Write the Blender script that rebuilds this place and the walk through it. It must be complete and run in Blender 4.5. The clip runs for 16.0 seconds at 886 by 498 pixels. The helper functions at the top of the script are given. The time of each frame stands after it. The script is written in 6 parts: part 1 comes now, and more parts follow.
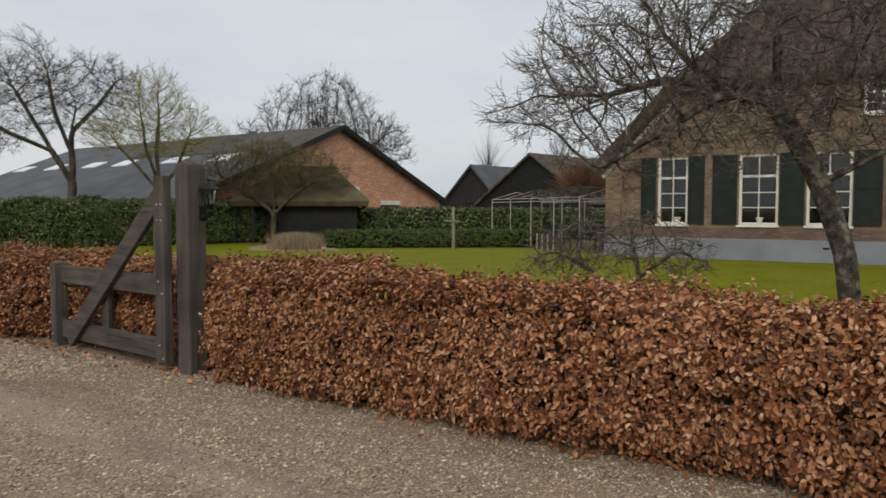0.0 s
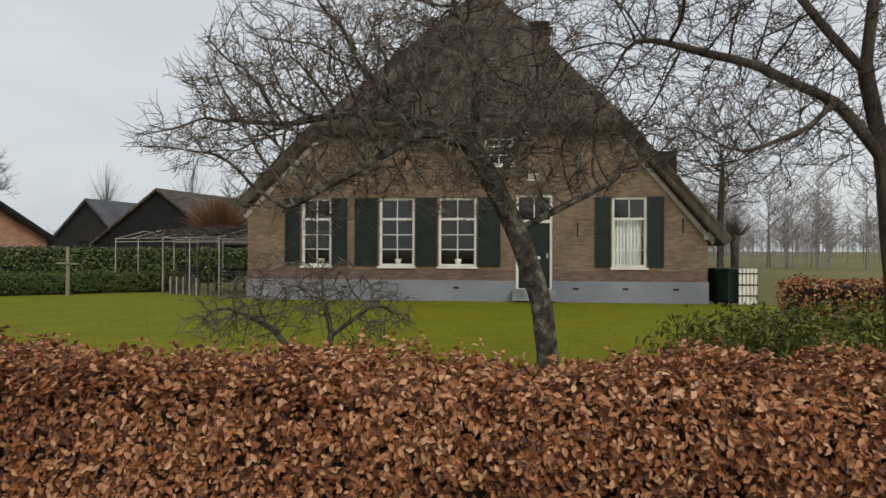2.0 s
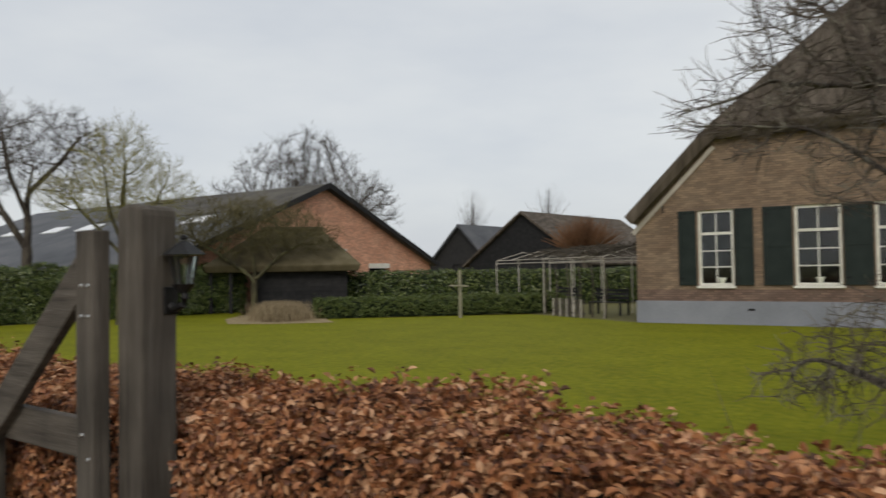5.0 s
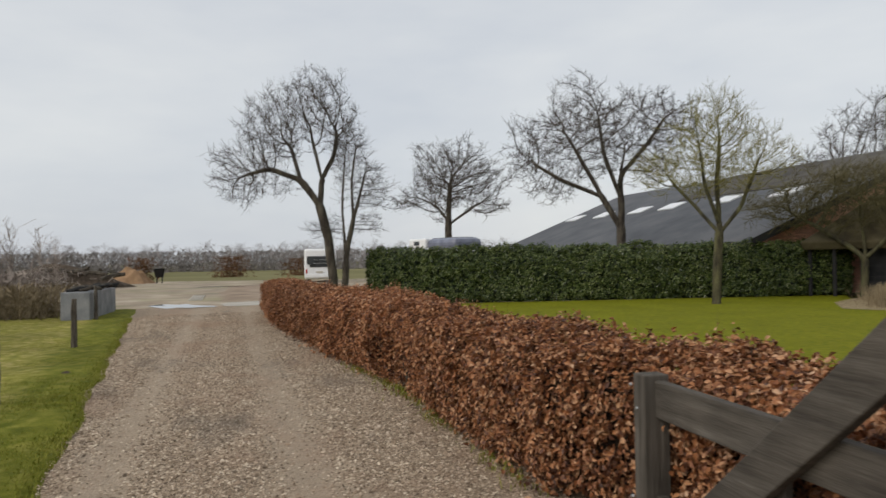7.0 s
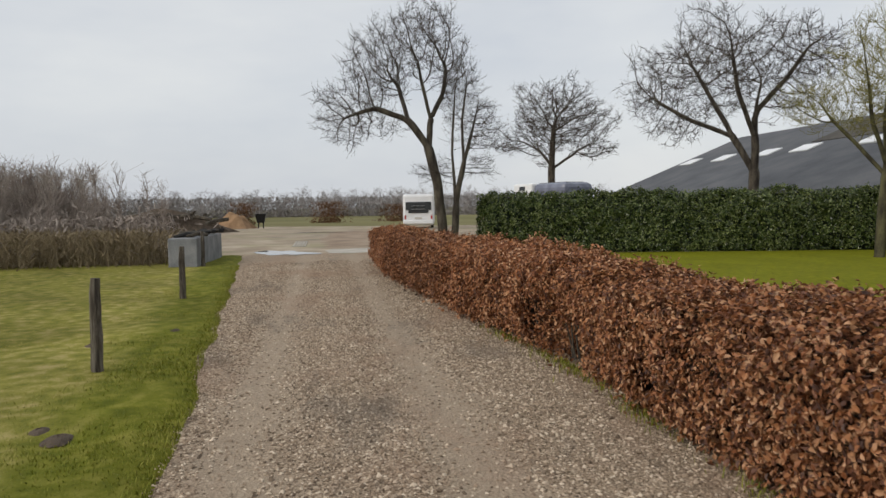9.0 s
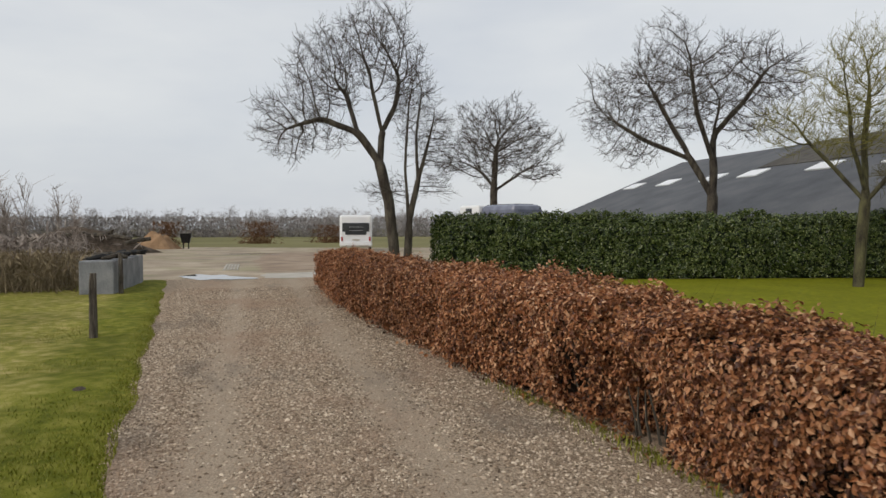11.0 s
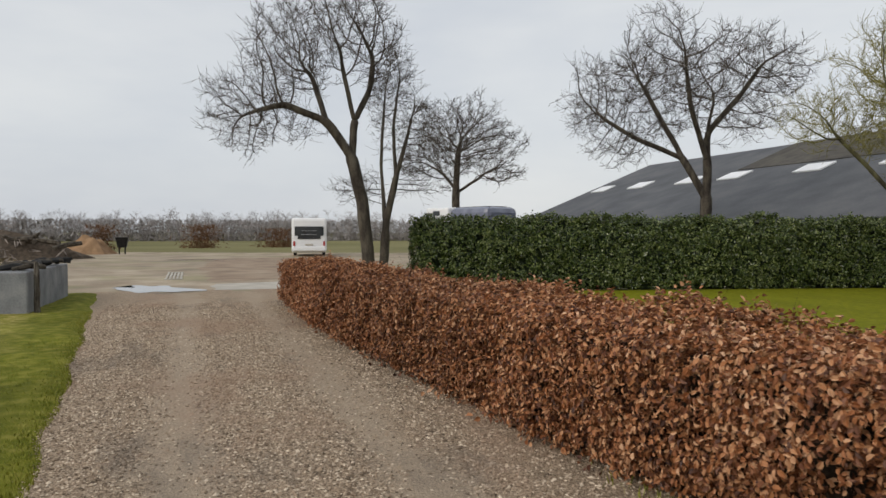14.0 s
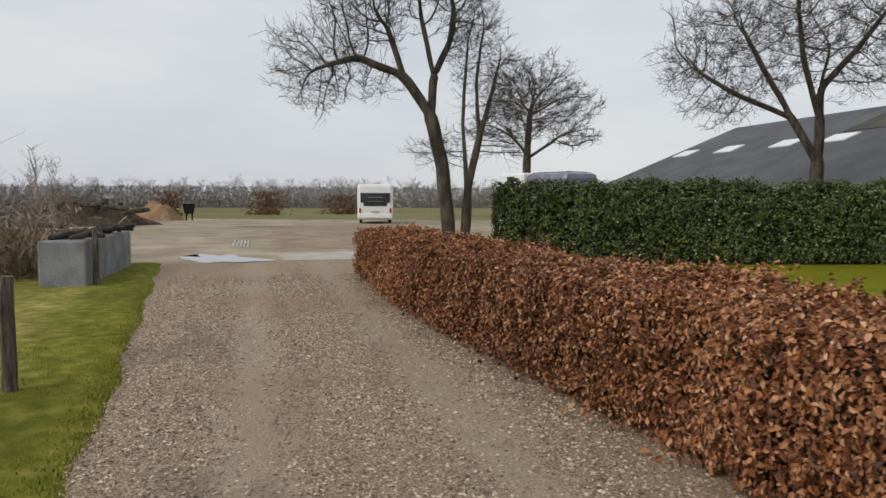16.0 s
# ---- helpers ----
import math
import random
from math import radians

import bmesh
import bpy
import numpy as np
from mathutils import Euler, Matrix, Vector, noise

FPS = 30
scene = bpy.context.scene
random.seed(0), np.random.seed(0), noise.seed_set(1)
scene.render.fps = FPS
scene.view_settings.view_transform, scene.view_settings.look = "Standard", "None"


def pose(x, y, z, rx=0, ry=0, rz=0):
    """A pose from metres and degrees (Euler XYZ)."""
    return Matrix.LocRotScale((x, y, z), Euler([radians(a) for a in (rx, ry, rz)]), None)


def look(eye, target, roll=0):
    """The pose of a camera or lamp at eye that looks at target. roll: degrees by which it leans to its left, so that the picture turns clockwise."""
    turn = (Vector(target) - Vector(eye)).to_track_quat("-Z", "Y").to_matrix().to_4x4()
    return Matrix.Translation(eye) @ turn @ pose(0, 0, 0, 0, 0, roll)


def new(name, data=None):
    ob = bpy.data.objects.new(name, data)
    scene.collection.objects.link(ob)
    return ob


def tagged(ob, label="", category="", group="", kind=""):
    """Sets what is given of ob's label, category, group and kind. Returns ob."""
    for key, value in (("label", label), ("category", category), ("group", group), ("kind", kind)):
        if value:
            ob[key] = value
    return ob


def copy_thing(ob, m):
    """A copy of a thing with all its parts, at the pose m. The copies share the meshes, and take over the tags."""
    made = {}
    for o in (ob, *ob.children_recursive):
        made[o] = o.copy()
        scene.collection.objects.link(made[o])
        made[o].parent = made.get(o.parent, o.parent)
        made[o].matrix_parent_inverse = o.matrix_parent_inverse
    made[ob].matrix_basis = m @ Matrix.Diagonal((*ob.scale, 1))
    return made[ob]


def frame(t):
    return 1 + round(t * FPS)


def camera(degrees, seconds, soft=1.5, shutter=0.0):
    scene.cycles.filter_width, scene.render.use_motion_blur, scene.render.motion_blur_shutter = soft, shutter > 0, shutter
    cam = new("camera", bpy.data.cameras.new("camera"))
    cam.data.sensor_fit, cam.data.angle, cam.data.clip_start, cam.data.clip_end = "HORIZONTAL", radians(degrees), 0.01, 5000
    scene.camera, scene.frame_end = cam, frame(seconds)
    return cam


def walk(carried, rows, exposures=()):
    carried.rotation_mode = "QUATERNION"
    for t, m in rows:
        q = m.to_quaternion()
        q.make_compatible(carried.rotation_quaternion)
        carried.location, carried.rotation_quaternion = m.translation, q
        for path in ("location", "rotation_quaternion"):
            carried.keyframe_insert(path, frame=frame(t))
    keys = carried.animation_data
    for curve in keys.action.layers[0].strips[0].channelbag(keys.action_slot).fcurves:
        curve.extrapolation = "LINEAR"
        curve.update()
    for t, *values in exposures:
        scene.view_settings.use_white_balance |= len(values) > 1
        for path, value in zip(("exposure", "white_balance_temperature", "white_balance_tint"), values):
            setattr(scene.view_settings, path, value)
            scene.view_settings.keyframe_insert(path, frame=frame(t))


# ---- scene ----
# Camera and walk
cam = camera(61.45, 16.0, soft=1.5, shutter=0.25)
walk(cam, [
    (0.0, pose(2.842, 4.176, 1.550, 87.00, -0.03, 34.66)),
    (0.5, pose(2.673, 4.393, 1.595, 87.86, 0.07, 29.70)),
    (1.0, pose(2.444, 4.572, 1.584, 88.75, -0.26, 22.15)),
    (1.5, pose(2.206, 4.767, 1.614, 89.39, -0.17, 12.71)),
    (2.0, pose(2.030, 5.036, 1.613, 90.07, -0.20, 6.74)),
    (2.5, pose(1.855, 5.255, 1.621, 90.26, -0.25, 5.18)),
    (3.0, pose(1.517, 5.485, 1.636, 90.27, 0.10, 0.68)),
    (5.5, pose(-0.391, 6.370, 1.644, 91.70, 0.29, 43.98)),
    (6.0, pose(-0.961, 6.382, 1.632, 91.35, -0.17, 54.39)),
    (6.5, pose(-1.460, 6.475, 1.588, 91.64, 1.20, 65.49)),
    (7.0, pose(-1.981, 6.452, 1.598, 90.78, 0.99, 73.94)),
    (7.5, pose(-2.422, 6.362, 1.601, 89.18, 0.76, 76.78)),
    (8.0, pose(-2.913, 6.299, 1.583, 87.71, 0.72, 79.72)),
    (8.5, pose(-3.352, 6.190, 1.577, 86.92, 0.87, 82.32)),
    (9.0, pose(-3.903, 6.092, 1.597, 86.76, 0.81, 80.86)),
    (9.5, pose(-4.421, 6.055, 1.617, 86.69, 1.09, 80.86)),
    (10.0, pose(-4.977, 5.934, 1.611, 88.37, 0.88, 77.79)),
    (12.5, pose(-7.787, 5.665, 1.565, 88.77, 0.24, 74.02)),
    (13.0, pose(-8.265, 5.635, 1.567, 89.73, 0.81, 72.73)),
    (13.5, pose(-8.734, 5.634, 1.587, 89.87, 0.53, 71.86)),
    (14.0, pose(-9.239, 5.575, 1.594, 88.73, -0.04, 71.22)),
    (14.5, pose(-9.716, 5.594, 1.583, 88.25, -0.36, 71.40)),
    (15.0, pose(-10.162, 5.548, 1.584, 87.97, -1.25, 72.02)),
    (15.5, pose(-10.642, 5.504, 1.591, 86.69, -1.11, 73.72)),
    (16.0, pose(-11.110, 5.517, 1.576, 86.21, -0.18, 75.82)),
], exposures=[(0.0, 0.19, 6680, 9.0), (6.0, 0.22, 6680, 9.0), (8.0, 0.27, 6720, 9.5), (16.0, 0.26, 6720, 9.5)])

# World: a bright, even overcast sky with faint blue breaks
world = bpy.data.worlds.new("world")
scene.world = world
world.use_nodes = True
wn, wl = world.node_tree.nodes, world.node_tree.links
sky = wn.new("ShaderNodeTexSky")
sky.sky_type, sky.sun_disc = "NISHITA", False
sky.sun_elevation, sky.sun_rotation = radians(35), radians(157)
sky.altitude, sky.air_density, sky.dust_density, sky.ozone_density = 0, 1.0, 3.0, 1.0
coord = wn.new("ShaderNodeTexCoord")
mapping = wn.new("ShaderNodeMapping")
mapping.inputs["Scale"].default_value = (1.0, 1.0, 3.2)
cloud = wn.new("ShaderNodeTexNoise")
cloud.inputs["Scale"].default_value = 1.6
cloud.inputs["Detail"].default_value = 5.0
cloud.inputs["Roughness"].default_value = 0.55
cramp = wn.new("ShaderNodeValToRGB")
cramp.color_ramp.elements[0].position, cramp.color_ramp.elements[1].position = 0.34, 0.68
cramp.color_ramp.elements[0].color = (5.1, 5.5, 6.15, 1)
cramp.color_ramp.elements[1].color = (6.6, 6.85, 7.1, 1)
blend = wn.new("ShaderNodeMixRGB")
blend.inputs[0].default_value = 0.88
back = wn["Background"]
back.inputs["Strength"].default_value = 0.1
wl.new(coord.outputs["Generated"], mapping.inputs["Vector"])
wl.new(mapping.outputs["Vector"], cloud.inputs["Vector"])
wl.new(cloud.outputs["Fac"], cramp.inputs["Fac"])
wl.new(sky.outputs["Color"], blend.inputs[1])
wl.new(cramp.outputs["Color"], blend.inputs[2])
wl.new(blend.outputs["Color"], back.inputs["Color"])

sun = new("sun", bpy.data.lights.new("sun", "SUN"))
sun.data.energy, sun.data.angle, sun.data.color = 1.15, radians(35), (1.0, 0.96, 0.9)
sun.matrix_world = look((0, 0, 30), (-6, 14, 19.3))


# ---- materials ----
def shade(name, colors, scale=4.0, rough=0.8, bump=0.3, fine=40.0, metal=0.0, spec=0.3, stretch=(1, 1, 1), island=0.0, vary=0.0,
          big=0.0, contrast=(0.3, 0.7)):
    """A surface with colour variation at two scales and a fine relief, in world metres."""
    m = bpy.data.materials.new(name)
    m.use_nodes = True
    n, l = m.node_tree.nodes, m.node_tree.links
    b = n["Principled BSDF"]
    geo = n.new("ShaderNodeNewGeometry")
    mp = n.new("ShaderNodeMapping")
    mp.inputs["Scale"].default_value = stretch
    l.new(geo.outputs["Position"], mp.inputs["Vector"])
    t1 = n.new("ShaderNodeTexNoise")
    t1.inputs["Scale"].default_value, t1.inputs["Detail"].default_value = scale, 6.0
    t2 = n.new("ShaderNodeTexNoise")
    t2.inputs["Scale"].default_value, t2.inputs["Detail"].default_value = fine, 3.0
    l.new(mp.outputs["Vector"], t1.inputs["Vector"])
    l.new(mp.outputs["Vector"], t2.inputs["Vector"])
    ramp = n.new("ShaderNodeValToRGB")
    els = ramp.color_ramp.elements
    while len(els) < len(colors):
        els.new(0.5)
    for i, c in enumerate(colors):
        els[i].position = contrast[0] + (contrast[1] - contrast[0]) * i / max(1, len(colors) - 1)
        els[i].color = (*c, 1)
    mixf = n.new("ShaderNodeMath")
    mixf.operation = "MULTIPLY_ADD"
    mixf.inputs[1].default_value = 0.35
    l.new(t2.outputs["Fac"], mixf.inputs[0])
    sub = n.new("ShaderNodeMath")
    sub.operation = "SUBTRACT"
    sub.inputs[1].default_value = 0.175
    l.new(t1.outputs["Fac"], sub.inputs[0])
    l.new(sub.outputs[0], mixf.inputs[2])
    fac = mixf.outputs[0]
    for amount, socket in ((island, geo.outputs["Random Per Island"]), (vary, n.new("ShaderNodeObjectInfo").outputs["Random"])):
        if amount:
            mx = n.new("ShaderNodeMix")
            mx.data_type = "FLOAT"
            mx.inputs[0].default_value = amount
            l.new(fac, mx.inputs[2])
            l.new(socket, mx.inputs[3])
            fac = mx.outputs[0]
    l.new(fac, ramp.inputs["Fac"])
    out = ramp.outputs["Color"]
    if big:
        t3 = n.new("ShaderNodeTexNoise")
        t3.inputs["Scale"].default_value, t3.inputs["Detail"].default_value = scale * 0.13, 3.0
        l.new(geo.outputs["Position"], t3.inputs["Vector"])
        rng = n.new("ShaderNodeMapRange")
        rng.inputs[1].default_value, rng.inputs[2].default_value = 0.3, 0.7
        rng.inputs[3].default_value, rng.inputs[4].default_value = 1.0 - big, 1.0 + big
        l.new(t3.outputs["Fac"], rng.inputs[0])
        vm = n.new("ShaderNodeVectorMath")
        vm.operation = "SCALE"
        l.new(out, vm.inputs[0])
        l.new(rng.outputs[0], vm.inputs["Scale"])
        out = vm.outputs[0]
    l.new(out, b.inputs["Base Color"])
    b.inputs["Roughness"].default_value = rough
    b.inputs["Metallic"].default_value = metal
    b.inputs["Specular IOR Level"].default_value = spec
    if bump:
        bp = n.new("ShaderNodeBump")
        bp.inputs["Strength"].default_value, bp.inputs["Distance"].default_value = bump, 0.02
        l.new(fac if not (island or vary) else mixf.outputs[0], bp.inputs["Height"])
        l.new(bp.outputs["Normal"], b.inputs["Normal"])
    return m


def brick_mat(name, c1, c2, mortar, bw=0.22, bh=0.065, rough=0.85):
    """Coursed brickwork for walls that stay far off, laid along x (or y) and z."""
    m = shade(name, (c1, c2), 1.2, rough, 0.2, 25.0)
    n, l = m.node_tree.nodes, m.node_tree.links
    b = n["Principled BSDF"]
    geo = n.new("ShaderNodeNewGeometry")
    sep = n.new("ShaderNodeSeparateXYZ")
    com = n.new("ShaderNodeCombineXYZ")
    add = n.new("ShaderNodeMath")
    l.new(geo.outputs["Position"], sep.inputs[0])
    l.new(sep.outputs["X"], add.inputs[0])
    l.new(sep.outputs["Y"], add.inputs[1])
    l.new(add.outputs[0], com.inputs["X"])
    l.new(sep.outputs["Z"], com.inputs["Y"])
    t = n.new("ShaderNodeTexBrick")
    t.inputs["Scale"].default_value = 1.0
    t.inputs["Brick Width"].default_value, t.inputs["Row Height"].default_value = bw, bh
    t.inputs["Mortar Size"].default_value, t.inputs["Mortar Smooth"].default_value = 0.006, 0.3
    t.inputs["Color1"].default_value, t.inputs["Color2"].default_value = (0.75, 0.75, 0.75, 1), (1.2, 1.15, 1.1, 1)
    t.inputs["Mortar"].default_value = (*mortar, 1)
    l.new(com.outputs[0], t.inputs["Vector"])
    mul = n.new("ShaderNodeMixRGB")
    mul.blend_type, mul.inputs[0].default_value = "MULTIPLY", 1.0
    src = b.inputs["Base Color"].links[0].from_socket
    l.new(src, mul.inputs[1])
    l.new(t.outputs["Color"], mul.inputs[2])
    l.new(mul.outputs[0], b.inputs["Base Color"])
    bp = n.new("ShaderNodeBump")
    bp.invert = True
    bp.inputs["Strength"].default_value, bp.inputs["Distance"].default_value = 0.6, 0.01
    l.new(t.outputs["Fac"], bp.inputs["Height"])
    l.new(bp.outputs["Normal"], b.inputs["Normal"])
    return m


def glass_mat(name):
    m = bpy.data.materials.new(name)
    m.use_nodes = True
    b = m.node_tree.nodes["Principled BSDF"]
    b.inputs["Base Color"].default_value = (0.9, 0.95, 0.93, 1)
    b.inputs["Roughness"].default_value = 0.03
    b.inputs["Transmission Weight"].default_value = 1.0
    b.inputs["IOR"].default_value = 1.45
    return m


GRAVEL = shade("gravel", ((0.15, 0.107, 0.07), (0.325, 0.24, 0.163), (0.51, 0.405, 0.295)), 55.0, 0.9, 1.0, 170.0, big=0.16, contrast=(0.34, 0.66))
STONE = shade("gravel_stone", ((0.115, 0.083, 0.057), (0.335, 0.25, 0.175), (0.69, 0.575, 0.445)), 3.0, 0.85, 0.2, 60.0, island=0.8, contrast=(0.1, 0.9))
SAND = shade("yard_sand", ((0.21, 0.17, 0.125), (0.32, 0.26, 0.19), (0.41, 0.34, 0.255)), 0.5, 0.95, 0.5, 14.0, big=0.2)
SLAB = shade("pale_concrete", ((0.36, 0.33, 0.28), (0.5, 0.46, 0.4)), 1.5, 0.8, 0.2, 30.0)
LAWN = shade("lawn_grass", ((0.112, 0.13, 0.005), (0.155, 0.16, 0.007), (0.2, 0.192, 0.01)), 7.0, 0.9, 0.5, 55.0, spec=0.1, big=0.12)
MEADOW = shade("meadow_grass", ((0.12, 0.13, 0.022), (0.20, 0.195, 0.042), (0.33, 0.285, 0.12)), 5.0, 0.95, 0.35, 60.0, spec=0.1, big=0.22)
FIELD = shade("far_field", ((0.13, 0.125, 0.05), (0.2, 0.18, 0.085)), 0.05, 0.95, 0.3, 3.0, spec=0.1, big=0.2)
SOIL = shade("soil", ((0.05, 0.038, 0.027), (0.12, 0.09, 0.065)), 5.0, 0.95, 0.6, 50.0)
BEECH = shade("beech_leaf", ((0.055, 0.022, 0.013), (0.148, 0.054, 0.024), (0.285, 0.107, 0.04), (0.405, 0.181, 0.077), (0.515, 0.292, 0.158), (0.64, 0.44, 0.305)), 1.1, 0.55, 0.15, 45.0, spec=0.4, island=0.66, big=0.16, contrast=(0.14, 0.95))
BEECHLEAF = shade("beech_single_leaf", ((0.15, 0.05, 0.02), (0.27, 0.094, 0.033), (0.38, 0.16, 0.065), (0.52, 0.31, 0.18)), 1.1, 0.55, 0.1, 45.0, spec=0.4, vary=0.85, contrast=(0.1, 0.95))
HOLLY = shade("holly_leaf", ((0.02, 0.036, 0.01), (0.062, 0.09, 0.02), (0.24, 0.27, 0.09)), 1.2, 0.22, 0.1, 40.0, spec=0.5, island=0.6, contrast=(0.1, 0.95))
BOX = shade("box_leaf", ((0.03, 0.05, 0.01), (0.07, 0.095, 0.02), (0.125, 0.14, 0.035)), 1.2, 0.5, 0.1, 40.0, island=0.6, contrast=(0.1, 0.95))
BUSH = shade("bush_leaf", ((0.03, 0.045, 0.008), (0.10, 0.115, 0.02), (0.32, 0.29, 0.05)), 1.5, 0.5, 0.1, 40.0, island=0.6, contrast=(0.1, 0.95))
# Twig brown, darkened to paint in the shade deep inside the beech hedges.
TWIGSHADE = shade("shaded_twigs", ((0.018, 0.012, 0.008), (0.05, 0.034, 0.022)), 12.0, 0.9, 0.8, 60.0)
# Near-black green, standing in for the shade between evergreen leaves.
SHADECORE = shade("hedge_shade", ((0.008, 0.014, 0.005), (0.02, 0.032, 0.01)), 9.0, 0.9, 0.8, 60.0)
OLDWOOD = shade("weathered_oak", ((0.012, 0.010, 0.009), (0.062, 0.053, 0.043), (0.094, 0.082, 0.068), (0.165, 0.15, 0.13)), 22.0, 0.9, 0.5, 120.0, stretch=(1, 1, 0.06), vary=0.08, big=0.25, contrast=(0.16, 0.86))
RAILWOOD = shade("weathered_rail", ((0.012, 0.010, 0.009), (0.062, 0.053, 0.043), (0.094, 0.082, 0.068), (0.165, 0.15, 0.13)), 22.0, 0.9, 0.5, 120.0, stretch=(0.06, 0.3, 1), vary=0.08, big=0.25, contrast=(0.16, 0.86))
POSTWOOD = shade("split_post", ((0.018, 0.015, 0.012), (0.085, 0.07, 0.055), (0.18, 0.16, 0.13)), 22.0, 0.9, 1.0, 120.0, stretch=(1, 1, 0.08), contrast=(0.32, 0.68))
BLACKWOOD = shade("tarred_boards", ((0.010, 0.010, 0.011), (0.03, 0.029, 0.029)), 4.0, 0.8, 0.3, 40.0, vary=0.3)
BARK = shade("tree_bark", ((0.025, 0.02, 0.016), (0.07, 0.058, 0.045), (0.12, 0.105, 0.08)), 6.0, 0.95, 0.8, 50.0, stretch=(1, 1, 0.35))
MOSSBARK = shade("mossy_bark", ((0.03, 0.026, 0.018), (0.08, 0.072, 0.04), (0.13, 0.125, 0.06)), 6.0, 0.95, 0.8, 50.0, stretch=(1, 1, 0.35))
APPLEBARK = shade("apple_bark", ((0.022, 0.018, 0.015), (0.07, 0.06, 0.048), (0.20, 0.195, 0.145)), 14.0, 0.95, 0.8, 60.0)
TWIG = shade("twigs", ((0.035, 0.028, 0.022), (0.085, 0.07, 0.055)), 5.0, 0.9, 0.0, 30.0)
YTWIG = shade("yellow_twigs", ((0.12, 0.108, 0.03), (0.25, 0.225, 0.07)), 5.0, 0.9, 0.0, 30.0)
RTWIG = shade("ruddy_twigs", ((0.10, 0.05, 0.025), (0.19, 0.095, 0.045)), 5.0, 0.9, 0.0, 30.0)
DRY = shade("dry_stems", ((0.16, 0.12, 0.07), (0.30, 0.24, 0.15)), 5.0, 0.9, 0.0, 30.0, island=0.5)
THATCH = shade("thatch", ((0.045, 0.036, 0.027), (0.085, 0.068, 0.052), (0.13, 0.107, 0.085)), 1.6, 0.95, 0.9, 45.0, stretch=(3, 1, 0.5), big=0.15)
MOSSTHATCH = shade("mossy_thatch", ((0.05, 0.04, 0.022), (0.085, 0.07, 0.036), (0.12, 0.10, 0.06)), 1.6, 0.95, 0.9, 45.0, big=0.2)
BRICK = brick_mat("farm_brick", (0.165, 0.115, 0.08), (0.25, 0.185, 0.132), (0.62, 0.6, 0.57))
ORANGEBRICK = brick_mat("orange_brick", (0.58, 0.30, 0.20), (0.70, 0.40, 0.28), (0.7, 0.66, 0.6))
PLINTH = shade("plinth_render", ((0.17, 0.18, 0.205), (0.25, 0.26, 0.29)), 0.8, 0.85, 0.15, 20.0)
MOSSSLATE = shade("mossy_sheet", ((0.05, 0.046, 0.042), (0.078, 0.071, 0.06), (0.1, 0.092, 0.074)), 1.5, 0.9, 0.3, 20.0, big=0.2)
SLATE = shade("roof_sheets", ((0.045, 0.047, 0.053), (0.07, 0.073, 0.08), (0.10, 0.10, 0.105)), 0.7, 0.6, 0.1, 12.0)
WHITE = shade("cream_paint", ((0.62, 0.60, 0.52), (0.78, 0.76, 0.68)), 3.0, 0.5, 0.1, 40.0)
GREENPAINT = shade("dark_green_paint", ((0.006, 0.012, 0.010), (0.014, 0.022, 0.019)), 3.0, 0.45, 0.1, 40.0)
CURTAIN = shade("lace", ((0.5, 0.5, 0.48), (0.75, 0.75, 0.72)), 8.0, 0.9, 0.2, 60.0, stretch=(3, 1, 0.2))
ROOMSHADE = shade("room_shade", ((0.02, 0.018, 0.016), (0.04, 0.036, 0.03)), 2.0, 0.9, 0.0)
GLASS = glass_mat("pane_glass")
BODYWHITE = shade("caravan_white", ((0.72, 0.73, 0.74), (0.82, 0.82, 0.82)), 1.0, 0.3, 0.02, 20.0, spec=0.5)
DARKGLASS = shade("tinted_glass", ((0.012, 0.014, 0.016), (0.03, 0.033, 0.036)), 2.0, 0.12, 0.0, spec=0.6)
BLACKIRON = shade("black_iron", ((0.008, 0.008, 0.009), (0.025, 0.024, 0.023)), 9.0, 0.5, 0.2, 60.0, metal=0.4)
CONCRETE = shade("grey_concrete", ((0.14, 0.145, 0.155), (0.22, 0.225, 0.235), (0.31, 0.31, 0.31)), 1.8, 0.85, 0.3, 30.0)
REDSAND = shade("red_earth", ((0.20, 0.145, 0.10), (0.28, 0.205, 0.145), (0.33, 0.26, 0.19)), 0.8, 0.95, 0.5, 18.0, big=0.15)
GRASSBLADE = shade("grass_blades", ((0.13, 0.15, 0.018), (0.26, 0.255, 0.04), (0.48, 0.41, 0.19)), 0.9, 0.7, 0.0, 30.0, island=0.45, contrast=(0.15, 0.9))
WEED = shade("weed_stalk", ((0.05, 0.05, 0.02), (0.12, 0.10, 0.05)), 5.0, 0.9, 0.0)
DARKBRICK = brick_mat("dark_brick", (0.13, 0.085, 0.07), (0.2, 0.14, 0.11), (0.62, 0.6, 0.57))
WATER = shade("puddle_water", ((0.10, 0.09, 0.075), (0.14, 0.125, 0.105)), 0.8, 0.04, 0.0, spec=0.6)
METAL = shade("galvanised", ((0.35, 0.36, 0.36), (0.5, 0.5, 0.5)), 5.0, 0.4, 0.05, 30.0, metal=0.8)


